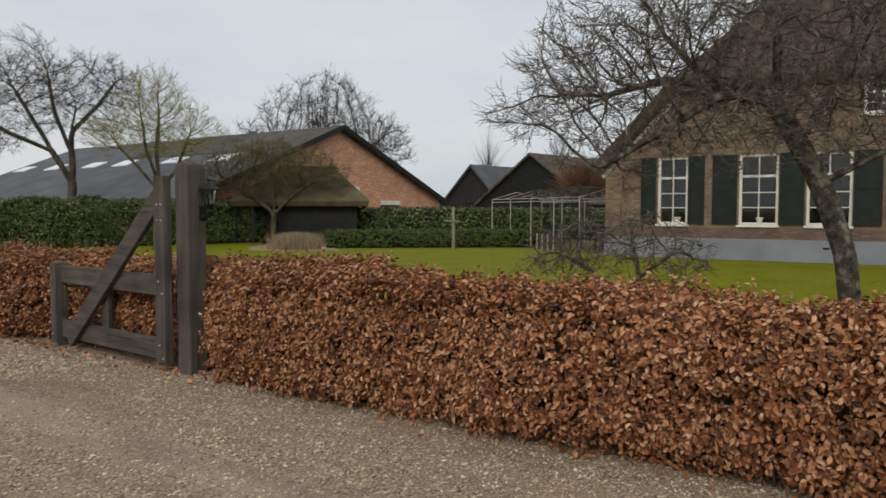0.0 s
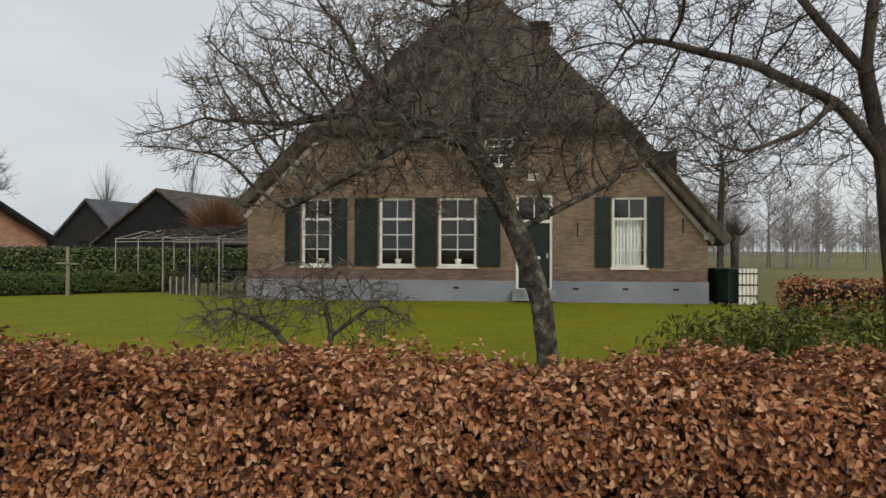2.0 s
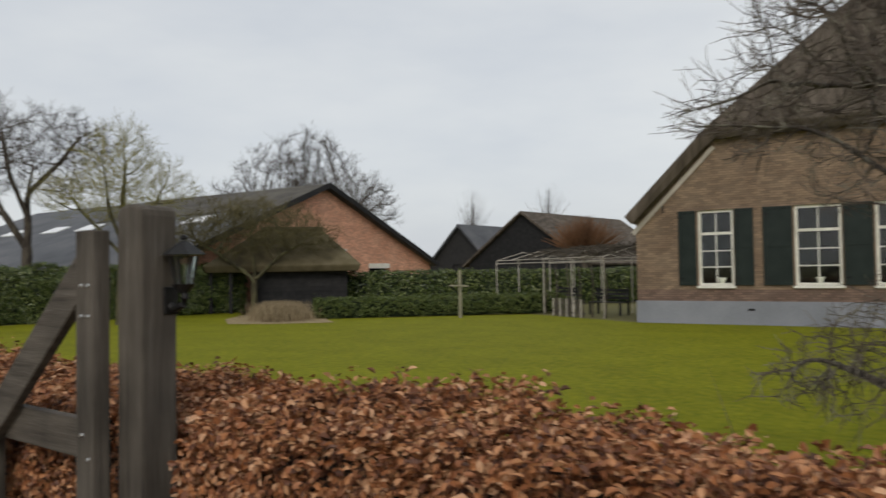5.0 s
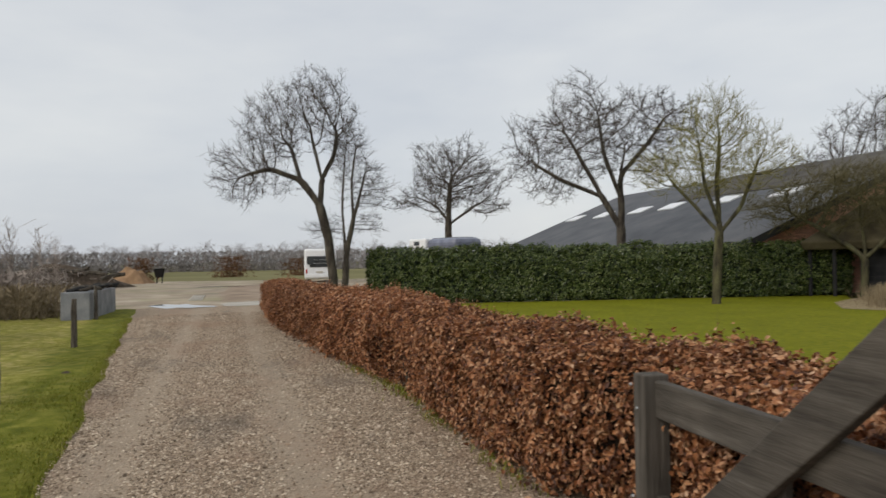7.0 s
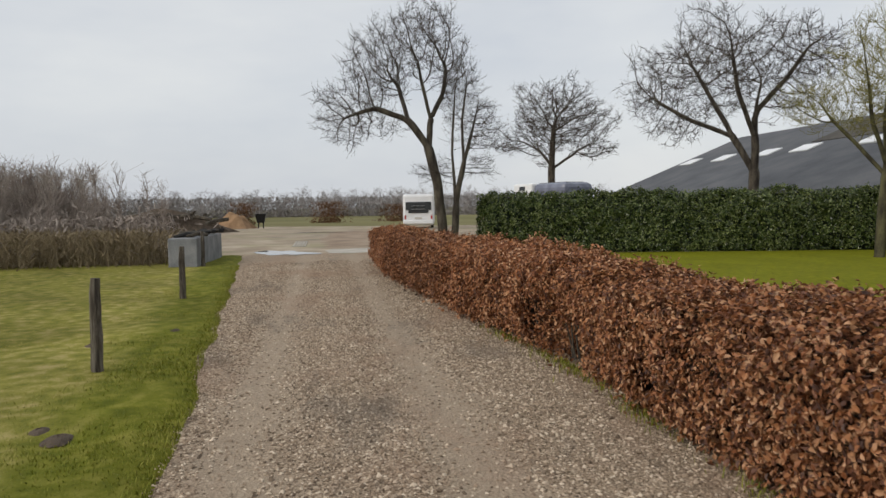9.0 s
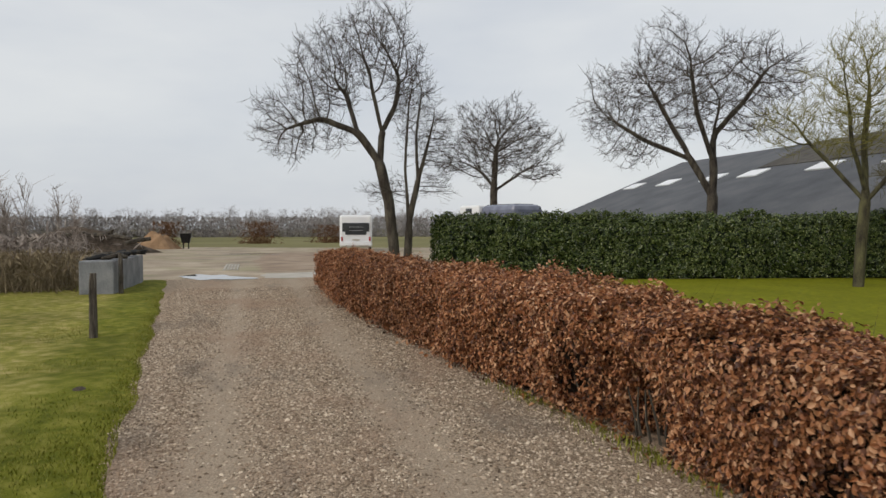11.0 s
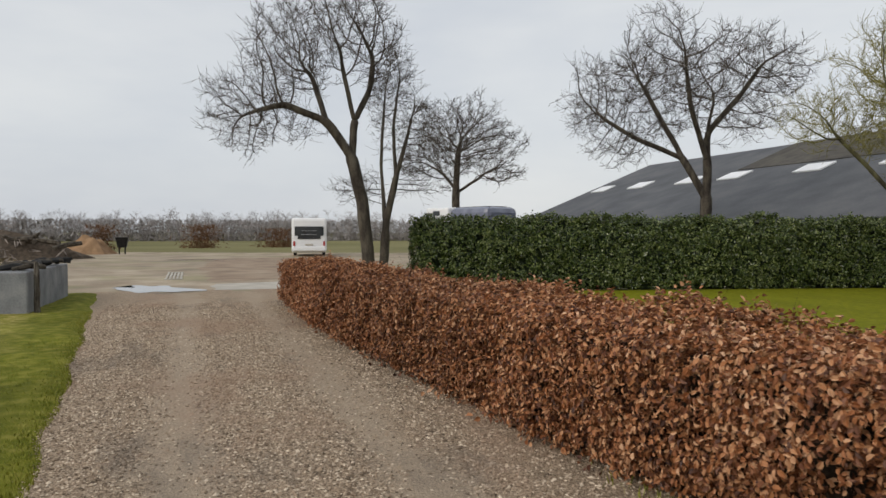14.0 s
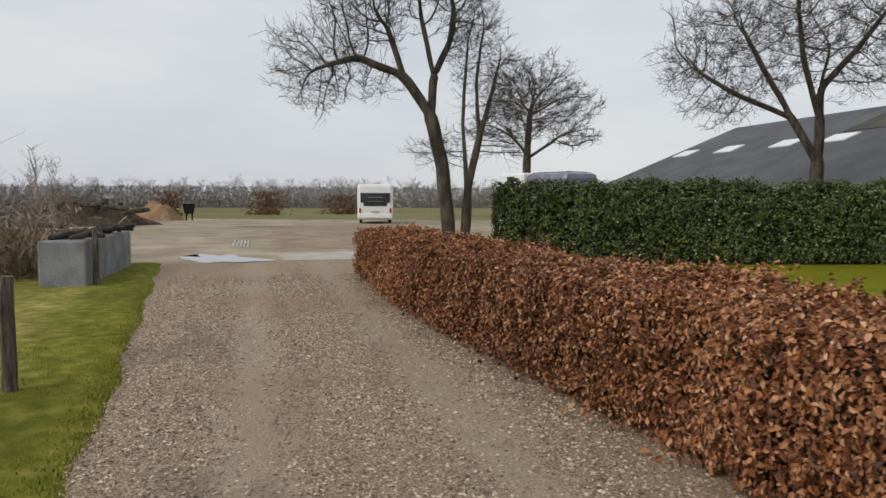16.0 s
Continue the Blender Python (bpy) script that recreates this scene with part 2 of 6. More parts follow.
def wheel_tracks(m, centres, half):
    """Dusty paler bands that wheels have pressed into the gravel along x."""
    n, l = m.node_tree.nodes, m.node_tree.links
    b = n["Principled BSDF"]
    geo = n.new("ShaderNodeNewGeometry")
    sep = n.new("ShaderNodeSeparateXYZ")
    l.new(geo.outputs["Position"], sep.inputs[0])
    wob = n.new("ShaderNodeTexNoise")
    wob.inputs["Scale"].default_value, wob.inputs["Detail"].default_value = 1.3, 5.0
    l.new(geo.outputs["Position"], wob.inputs["Vector"])
    y = n.new("ShaderNodeMath")
    y.operation = "MULTIPLY_ADD"
    y.inputs[1].default_value = 1.1
    l.new(wob.outputs["Fac"], y.inputs[0])
    l.new(sep.outputs["Y"], y.inputs[2])
    total = None
    for c in centres:
        d = n.new("ShaderNodeMath")
        d.operation = "SUBTRACT"
        d.inputs[1].default_value = c + 0.55
        l.new(y.outputs[0], d.inputs[0])
        ab = n.new("ShaderNodeMath")
        ab.operation = "ABSOLUTE"
        l.new(d.outputs[0], ab.inputs[0])
        r = n.new("ShaderNodeMapRange")
        r.inputs[1].default_value, r.inputs[2].default_value = half * 0.4, half * 1.3
        r.inputs[3].default_value, r.inputs[4].default_value = 0.55, 0.0
        l.new(ab.outputs[0], r.inputs[0])
        if total is None:
            total = r.outputs[0]
        else:
            ad = n.new("ShaderNodeMath")
            l.new(total, ad.inputs[0])
            l.new(r.outputs[0], ad.inputs[1])
            total = ad.outputs[0]
    mix = n.new("ShaderNodeMixRGB")
    src = b.inputs["Base Color"].links[0].from_socket
    l.new(total, mix.inputs[0])
    l.new(src, mix.inputs[1])
    mix.inputs[2].default_value = (0.40, 0.32, 0.235, 1)
    l.new(mix.outputs[0], b.inputs["Base Color"])


wheel_tracks(GRAVEL, (5.5, 7.0), 0.34)


def over(m, colors, places, slope, origin, wobble, amount=1.0):
    """Lay bands of colour along a line y = origin + slope * x; places are distances from it, towards smaller y, blurred by noise."""
    n, l = m.node_tree.nodes, m.node_tree.links
    b = n["Principled BSDF"]
    geo = n.new("ShaderNodeNewGeometry")
    sep = n.new("ShaderNodeSeparateXYZ")
    l.new(geo.outputs["Position"], sep.inputs[0])
    wob = n.new("ShaderNodeTexNoise")
    wob.inputs["Scale"].default_value, wob.inputs["Detail"].default_value, wob.inputs["Roughness"].default_value = 0.9, 7.0, 0.65
    l.new(geo.outputs["Position"], wob.inputs["Vector"])
    line = n.new("ShaderNodeMath")
    line.operation = "MULTIPLY_ADD"
    line.inputs[1].default_value, line.inputs[2].default_value = slope, origin - wobble * 0.5
    l.new(sep.outputs["X"], line.inputs[0])
    gap = n.new("ShaderNodeMath")
    gap.operation = "SUBTRACT"
    l.new(line.outputs[0], gap.inputs[0])
    l.new(sep.outputs["Y"], gap.inputs[1])
    soft = n.new("ShaderNodeMath")
    soft.operation = "MULTIPLY_ADD"
    soft.inputs[1].default_value = wobble
    l.new(wob.outputs["Fac"], soft.inputs[0])
    l.new(gap.outputs[0], soft.inputs[2])
    far = n.new("ShaderNodeMath")
    far.operation = "DIVIDE"
    far.inputs[1].default_value = places[-1]
    l.new(soft.outputs[0], far.inputs[0])
    ramp = n.new("ShaderNodeValToRGB")
    els = ramp.color_ramp.elements
    while len(els) < len(colors):
        els.new(0.5)
    for e, c, p in zip(els, colors, places):
        e.position, e.color = p / places[-1], (*c, 1)
    l.new(far.outputs[0], ramp.inputs["Fac"])
    mix = n.new("ShaderNodeMixRGB")
    mix.blend_type, mix.inputs[0].default_value = "MULTIPLY", amount
    l.new(b.inputs["Base Color"].links[0].from_socket, mix.inputs[1])
    l.new(ramp.outputs["Color"], mix.inputs[2])
    l.new(mix.outputs[0], b.inputs["Base Color"])


# a mossy mown strip along the drive, a straw-coloured band on the fence line, then duller paddock
for grass in (MEADOW, GRASSBLADE):
    over(grass, ((0.68, 0.72, 0.34), (0.64, 0.70, 0.32), (1.12, 1.06, 1.05), (0.9, 0.87, 0.75), (0.8, 0.79, 0.62)), (0.0, 0.75, 1.35, 2.3, 4.0), 0.082, 5.832, 0.9)


def dirt(m, color, scale, low, high, stretch):
    """Patches of trodden earth."""
    n, l = m.node_tree.nodes, m.node_tree.links
    b = n["Principled BSDF"]
    geo = n.new("ShaderNodeNewGeometry")
    mp = n.new("ShaderNodeMapping")
    mp.inputs["Scale"].default_value = stretch
    l.new(geo.outputs["Position"], mp.inputs["Vector"])
    t = n.new("ShaderNodeTexNoise")
    t.inputs["Scale"].default_value, t.inputs["Detail"].default_value, t.inputs["Roughness"].default_value = scale, 8.0, 0.62
    l.new(mp.outputs["Vector"], t.inputs["Vector"])
    r = n.new("ShaderNodeMapRange")
    r.inputs[1].default_value, r.inputs[2].default_value, r.inputs[3].default_value, r.inputs[4].default_value = low, high, 0.0, 0.6
    l.new(t.outputs["Fac"], r.inputs[0])
    mix = n.new("ShaderNodeMixRGB")
    l.new(r.outputs[0], mix.inputs[0])
    l.new(b.inputs["Base Color"].links[0].from_socket, mix.inputs[1])
    mix.inputs[2].default_value = (*color, 1)
    l.new(mix.outputs[0], b.inputs["Base Color"])


for gravel in (GRAVEL, STONE):
    dirt(gravel, (0.33, 0.225, 0.155), 0.75, 0.5, 0.64, (0.5, 1, 1))
    dirt(gravel, (0.15, 0.125, 0.1), 1.1, 0.54, 0.7, (0.4, 1.2, 1))
dirt(SAND, (0.25, 0.235, 0.12), 0.28, 0.5, 0.62, (1, 1, 1))
dirt(SAND, (0.23, 0.165, 0.115), 0.5, 0.52, 0.66, (0.6, 1, 1))


# ---- building helpers ----
def part(name, bm, material, parent=None, label="", smooth=False):
    """Links a bmesh as one mesh object under a thing or a part."""
    me = bpy.data.meshes.new(name)
    bm.to_mesh(me)
    bm.free()
    if smooth:
        for p in me.polygons:
            p.use_smooth = True
    me.materials.append(material)
    ob = new(name, me)
    ob.parent = parent
    return tagged(ob, label)


def raw(name, verts, faces, material, parent=None, label="", smooth=False):
    me = bpy.data.meshes.new(name)
    me.from_pydata(verts, [], faces)
    me.update()
    if smooth:
        for p in me.polygons:
            p.use_smooth = True
    me.materials.append(material)
    ob = new(name, me)
    ob.parent = parent
    return tagged(ob, label)


def block(size, m=None, bevel=0.0, bm=None):
    """A box of that size, centred, at m, with rounded edges."""
    bm = bm or bmesh.new()
    made = bmesh.ops.create_cube(bm, size=1.0)["verts"]
    bmesh.ops.scale(bm, vec=size, verts=made)
    if bevel:
        edges = list({e for v in made for e in v.link_edges})
        made = [v for v in bmesh.ops.bevel(bm, geom=edges, offset=bevel, segments=2, affect="EDGES", profile=0.5)["verts"]]
    if m is not None:
        bmesh.ops.transform(bm, matrix=m, verts=made)
    return bm


def span(x0, x1, y0, y1, z0, z1, bevel=0.0, bm=None):
    return block((x1 - x0, y1 - y0, z1 - z0), Matrix.Translation(((x0 + x1) / 2, (y0 + y1) / 2, (z0 + z1) / 2)), bevel, bm)


def tube(path, radii, sides=6, verts=None, faces=None, cap=True):
    """A tapered tube along a path; adds to verts and faces."""
    verts = [] if verts is None else verts
    faces = [] if faces is None else faces
    base, ref = len(verts), Vector((0.31, 0.22, 0.93))
    for i, p in enumerate(path):
        d = (path[min(i + 1, len(path) - 1)] - path[max(i - 1, 0)])
        d = d.normalized() if d.length > 1e-9 else Vector((0, 0, 1))
        u = d.cross(ref)
        u = u.normalized() if u.length > 1e-4 else d.orthogonal().normalized()
        w = d.cross(u)
        for k in range(sides):
            a = 2 * math.pi * k / sides
            verts.append(p + (u * math.cos(a) + w * math.sin(a)) * radii[i])
    for i in range(len(path) - 1):
        for k in range(sides):
            a, b = base + i * sides + k, base + i * sides + (k + 1) % sides
            faces.append((a, b, b + sides, a + sides))
    if cap:
        faces.append(tuple(base + k for k in range(sides))[::-1])
        faces.append(tuple(base + (len(path) - 1) * sides + k for k in range(sides)))
    return verts, faces


def rod(a, b, r, sides=8):
    v, f = tube([Vector(a), Vector(b)], [r, r], sides)
    return v, f


def panel(outline, holes, y0, thick):
    """An upright wall in the x-z plane with holes through it, from y0 back by thick."""
    bm = bmesh.new()
    edges = []
    for loop in (outline, *holes):
        vs = [bm.verts.new((x, y0, z)) for x, z in loop]
        edges += [bm.edges.new((vs[i], vs[(i + 1) % len(vs)])) for i in range(len(vs))]
    bmesh.ops.triangle_fill(bm, use_beauty=True, use_dissolve=False, edges=edges)
    made = bmesh.ops.extrude_face_region(bm, geom=list(bm.faces))["geom"]
    bmesh.ops.translate(bm, vec=(0, thick, 0), verts=[g for g in made if isinstance(g, bmesh.types.BMVert)])
    bmesh.ops.recalc_face_normals(bm, faces=list(bm.faces))
    return bm


def rect(x0, x1, z0, z1):
    return [(x0, z0), (x1, z0), (x1, z1), (x0, z1)]


def thing(name, label, category, group="", at=(0, 0, 0), kind=""):
    ob = new(name)
    ob.location = at
    return tagged(ob, label, category, group, kind)


def slab_roof(faces, thick, name, material, parent, bevel=0.0, label=""):
    """Roof planes (lists of corners) given real thickness, downwards."""
    bm = bmesh.new()
    keep = {}
    for f in faces:
        vs = []
        for c in f:
            key = tuple(round(q, 3) for q in c)
            if key not in keep:
                keep[key] = bm.verts.new(c)
            vs.append(keep[key])
        bm.faces.new(vs)
    bmesh.ops.recalc_face_normals(bm, faces=list(bm.faces))
    if sum(f.normal.z for f in bm.faces) < 0:
        bmesh.ops.reverse_faces(bm, faces=list(bm.faces))
    bmesh.ops.solidify(bm, geom=list(bm.faces), thickness=thick)
    if bevel:
        bmesh.ops.bevel(bm, geom=[e for e in bm.edges], offset=bevel, segments=2, affect="EDGES", profile=0.6)
    return part(name, bm, material, parent, label, smooth=False)


def sheet(name, pts, z, material, label, category, cuts=0):
    """A flat piece of ground with an uneven outline."""
    bm = bmesh.new()
    if cuts:
        fine = []
        for (xa, ya), (xb, yb) in zip(pts, pts[1:] + pts[:1]):
            n = max(1, int(math.hypot(xb - xa, yb - ya) / 0.22))
            for k in range(n):
                x, y = xa + (xb - xa) * k / n, ya + (yb - ya) * k / n
                q = Vector((x * 0.7, y * 0.7, 3.0))
                q2 = Vector((x * 2.9, y * 2.9, 7.0))
                fine.append((x + cuts * (noise.noise(q) + 0.15 * noise.noise(q2)), y + cuts * (noise.noise(q + Vector((9, 4, 0))) + 0.15 * noise.noise(q2 + Vector((5, 2, 0))))))
        pts = fine
    f = bm.faces.new([bm.verts.new((x, y, z)) for x, y in pts])
    if f.normal.z < 0:
        f.normal_flip()
    bmesh.ops.triangulate(bm, faces=[f])
    ob = part(name, bm, material)
    return tagged(ob, label, category, kind="structure")


def leaf_cloud(name, places, size, material, parent, rng, label="", wide=0.6, fold=0.25, hang=0.45, spray=0, pitch=0.02):
    """Thousands of folded leaves, each of two faces, at places (point, outward normal). With spray, each place carries a short shoot of that many leaves."""
    n = len(places)
    P = np.array([p for p, _ in places], float)
    N = np.array([q for _, q in places], float)
    if spray:
        S = N * 0.55 + rng.normal(size=(n, 3)) * 0.55 + np.array([0, 0, -0.55 * hang]) * (N[:, 2:3] < 0.6)
        S /= np.linalg.norm(S, axis=1, keepdims=True)
        side = np.cross(S, N + rng.normal(size=(n, 3)) * 0.3)
        side /= np.linalg.norm(side, axis=1, keepdims=True) + 1e-6
        k = np.arange(spray)
        sign = np.where(k % 2, 1.0, -1.0)[None, :, None]
        P = (P[:, None] + S[:, None] * ((k - 1.5) * pitch)[None, :, None] + side[:, None] * sign * size * 0.35 + rng.normal(size=(n, spray, 3)) * size * 0.22).reshape(-1, 3)
        d = (S[:, None] * 0.8 + side[:, None] * sign * 0.7 + rng.normal(size=(n, spray, 3)) * 0.4 + np.array([0, 0, -hang * 0.5])).reshape(-1, 3)
        N = np.repeat(N, spray, axis=0)
        n = len(P)
        keep = P[:, 2] > 0.012
        P[~keep, 2] = 0.012
    else:
        d = rng.normal(size=(n, 3)) * 0.9 + np.array([0, 0, -hang])
    nn = N + rng.normal(size=(n, 3)) * 0.55
    nn /= np.linalg.norm(nn, axis=1, keepdims=True)
    d -= nn * (d * nn).sum(1, keepdims=True)
    d /= np.linalg.norm(d, axis=1, keepdims=True)
    s = np.cross(nn, d)
    L = (size * rng.uniform(0.65, 1.25, n))[:, None]
    c = P
    curl = rng.uniform(-0.35, 0.5, n)[:, None]
    tip, stem = c + d * L * 0.5 - nn * L * curl * 0.6, c - d * L * 0.5
    up, w = nn * L * fold * 0.5, s * L * wide * 0.5
    V = np.stack([stem, c - d * L * 0.2 + w * 0.85 + up, c + d * L * 0.15 + w * 0.9 + up, tip, c + d * L * 0.15 - w * 0.9 + up, c - d * L * 0.2 - w * 0.85 + up], 1).reshape(-1, 3)
    F = np.arange(n)[:, None] * 6
    F = np.concatenate([F + [0, 1, 2, 3], F + [0, 3, 4, 5]], 1).reshape(-1, 4)
    me = bpy.data.meshes.new(name)
    me.from_pydata(V.tolist(), [], F.tolist())
    me.materials.append(material)
    ob = new(name, me)
    ob.parent = parent
    return tagged(ob, label, kind="stuff")


def board(size, m, bevel=0.008):
    bm = block(size, None, bevel)
    bmesh.ops.transform(bm, matrix=m, verts=bm.verts)
    return bm


# ---- ground ----
def ground_sheet():
    xs = [-2500, -600, -200, -90, -60, -30, 0, 30, 60, 150, 600, 2500]
    v, f = [], []
    for y in xs:
        for x in xs:
            v.append((x, y, -0.03))
    n = len(xs)
    for j in range(n - 1):
        for i in range(n - 1):
            f.append((j * n + i, j * n + i + 1, (j + 1) * n + i + 1, (j + 1) * n + i))
    return tagged(raw("ground", v, f, FIELD), "flat green winter farmland reaching to the horizon", "field", kind="structure")


ground_sheet()
rng = np.random.default_rng(4)


def verge_y(x):
    """The grass edge of the drive."""
    if x > -7:
        return 5.26 - (x + 7) * 0.55
    return 5.26 + (x + 7) * 0.082 + 0.03 * math.sin(x * 1.7) + 0.02 * math.sin(x * 4.1)


def hedge_y(x):
    """The foot of the beech hedge along the drive."""
    k = min(1.0, max(0.0, (-11.0 - x) / 10.0))
    return 8.5 - 0.92 * k * (1.35 - 0.35 * k)


# gravel drive, with a faint crown and wheel tracks
def drive():
    v, f = [], []
    xs = np.linspace(-31.0, 16.0, 150)
    rows = 24
    for x in xs:
        y0, y1 = verge_y(x) - 0.25, 9.6
        for k in range(rows):
            y = y0 + (y1 - y0) * k / (rows - 1)
            z = 0.012 * noise.noise(Vector((x * 0.9, y * 0.9, 0))) - 0.015 * math.exp(-((y - 5.5) / 0.3) ** 2) - 0.015 * math.exp(-((y - 7.0) / 0.3) ** 2)
            v.append((x, y, z))
    for i in range(len(xs) - 1):
        for k in range(rows - 1):
            a = i * rows + k
            f.append((a, a + rows, a + rows + 1, a + 1))
    return tagged(raw("road", v, f, GRAVEL, smooth=True), "grey-brown gravel farm drive with faint wheel tracks", "gravel drive", kind="structure")


drive()


def gravel_stones(n, seed):
    """Loose stones, thicker along the edges and the crown between the wheel tracks."""
    r = np.random.default_rng(seed)
    V, F = [], []
    base = np.array([[1, 0, 0], [0, 1, 0], [-1, 0, 0], [0, -1, 0], [0, 0, 1], [0, 0, -1]], float)
    tri = np.array([[0, 1, 4], [1, 2, 4], [2, 3, 4], [3, 0, 4], [1, 0, 5], [2, 1, 5], [3, 2, 5], [0, 3, 5]])
    k = 0
    while k < n:
        x = 4.0 - 31.0 * r.random() ** 1.35
        y0 = max(verge_y(x) - 0.1, 3.9)
        y = r.uniform(y0, 8.6)
        track = math.exp(-((y - 5.5) / 0.28) ** 2) + math.exp(-((y - 7.0) / 0.28) ** 2)
        if x < -3 and r.random() < 0.85 * track:
            continue
        s = r.uniform(0.0055, 0.0135) * (1 + 0.6 * (r.random() < 0.06)) * (0.75 if x > -4 else 1.0)
        a = r.uniform(0, 3.14)
        q = base * [s * r.uniform(0.9, 1.6), s, s * 0.7]
        c, d = math.cos(a), math.sin(a)
        q = q @ np.array([[c, d, 0], [-d, c, 0], [0, 0, 1]]) + r.normal(size=(6, 3)) * s * 0.15
        V.append(q + [x, y, 0.012 * noise.noise(Vector((x * 0.9, y * 0.9, 0))) - 0.015 * min(1, track) + s * 0.25])
        F.append(tri + 6 * k)
        k += 1
    me = bpy.data.meshes.new("gravel")
    me.from_pydata(np.concatenate(V).tolist(), [], np.concatenate(F).tolist())
    me.materials.append(STONE)
    return tagged(new("gravel", me), "loose grey and brown gravel stones on the drive", "gravel", kind="stuff")


gravel_stones(150000, 8)
sheet("yard", [(-30.2, -1.5), (-30.2, 9.3), (-34, 13), (-42, 26), (-64, 28), (-70, 9), (-76, -3), (-66, -9), (-46, -9)], -0.006, SAND,
      "sandy bare farmyard with damp patches", "farmyard")
lawn_pts = [(40, 9.2), (40, 28.4), (-7.1, 28.2), (-12, 31.0), (-18, 26.0), (-19, 24.0), (-24.6, 28.5), (-28.6, 9.0)]
sheet("lawn", lawn_pts, 0.012, LAWN, "short mossy yellow-green garden lawn", "lawn")


def meadow():
    v, f = [], []
    xs = np.linspace(-30.3, 3.0, 110)
    rows = 26
    for x in xs:
        y1 = verge_y(x) + 0.05
        for k in range(rows):
            y = y1 - 40 * (k / (rows - 1)) ** 2.2
            edge = min(1.0, (y1 - y) / 0.25)
            z = -0.02 + edge * (0.055 + 0.03 * noise.noise(Vector((x * 0.8, y * 0.8, 3))))
            v.append((x, y, z))
    for i in range(len(xs) - 1):
        for k in range(rows - 1):
            a = i * rows + k
            f.append((a, a + 1, a + rows + 1, a + rows))
    return tagged(raw("meadow", v, f, MEADOW, smooth=True), "rough grass verge and paddock with straw-coloured patches", "grass", kind="structure")


meadow()
sheet("concrete_apron", [(-30.7, 6.2), (-30.6, 8.4), (-31.0, 10.6), (-34.0, 10.8), (-33.7, 8.7), (-33.4, 6.3)], 0.004, SLAB, "pale worn concrete strip across the drive", "concrete strip", cuts=0.3)


def puddle(x, y, rx, ry, turn, seed):
    pts = []
    for k in range(40):
        a = 2 * math.pi * k / 40
        q = 1 + 0.8 * noise.noise(Vector((math.cos(a) * 1.9, math.sin(a) * 1.9, seed)))
        px, py = rx * q * math.cos(a), ry * q * math.sin(a)
        c, d = math.cos(radians(turn)), math.sin(radians(turn))
        pts.append((x + px * c - py * d, y + px * d + py * c))
    return sheet("water", pts, 0.009, WATER, "shallow pale rain puddle on the yard", "puddle")


puddle(-31.5, 4.6, 1.45, 0.85, 25, 1)
puddle(-54.5, 5.9, 2.0, 0.4, 80, 4)
sheet("worn_patch", [(-34.5, 6.4), (-35, 9.8), (-45, 13), (-58, 11.5), (-56, 7.0), (-44, 5.9)], 0.002, REDSAND, "reddish brown worn earth in the yard", "bare earth", cuts=0.6)


def channel_drain():
    root = thing("channel_drain", "pale slotted concrete drain cover in the yard", "drain cover", at=(-38.2, 5.05, 0))
    for k in range(5):
        part("slot_bar", board((4.6, 0.07, 0.04), Matrix.Translation((0, -0.24 + k * 0.12, 0.01)), 0.004), SLAB, root)
    for x in (-2.3, 0, 2.3):
        part("end_bar", board((0.12, 0.6, 0.042), Matrix.Translation((x, 0, 0.01)), 0.004), SLAB, root)


channel_drain()


def blades(name, label, n, place, low, high, mat, seed, group=1):
    """Loose grass blades, each one bent strip."""
    r = np.random.default_rng(seed)
    V, F = [], []
    for k in range(n):
        x, y = place(r)
        h, a = r.uniform(low, high), r.uniform(0, 6.28)
        dx, dy = math.cos(a), math.sin(a)
        w = r.uniform(0.002, 0.0045)
        b = r.uniform(0.2, 0.9) * h
        V += [(x - dy * w, y + dx * w, 0.0), (x + dy * w, y - dx * w, 0.0), (x + dx * b * 0.4 + dy * w, y + dy * b * 0.4 - dx * w, h * 0.6), (x + dx * b * 0.4 - dy * w, y + dy * b * 0.4 + dx * w, h * 0.6), (x + dx * b, y + dy * b, h)]
        F += [(5 * k, 5 * k + 1, 5 * k + 2, 5 * k + 3), (5 * k + 3, 5 * k + 2, 5 * k + 4)]
    me = bpy.data.meshes.new(name)
    me.from_pydata(V, [], F)
    me.materials.append(mat)
    return tagged(new(name, me), label, "grass", kind="stuff")


def verge_place(r):
    x = -4.5 - 21.0 * r.random() ** 1.3
    y = verge_y(x) - 0.02 - abs(r.normal()) * 1.3
    return x, y


def hedge_foot_place(r):
    x = r.choice((-11.2, -10.6, -9.2, -7.4, -12.6)) + r.normal() * 0.35
    return x, hedge_y(x) - abs(r.normal()) * 0.10


def lawn_place(r):
    return r.uniform(-26.0, 9.0), 9.55 + abs(r.normal()) * 0.35


blades("grass", "green and straw-coloured grass blades of the verge", 80000, verge_place, 0.02, 0.055, GRASSBLADE, 3)
blades("grass", "mossy grass tufts at the foot of the beech hedge", 1000, hedge_foot_place, 0.03, 0.08, GRASSBLADE, 4)
blades("weed_stalks", "thin dry weed stalks rising behind the beech hedge", 260, lawn_place, 0.9, 1.25, WEED, 6)


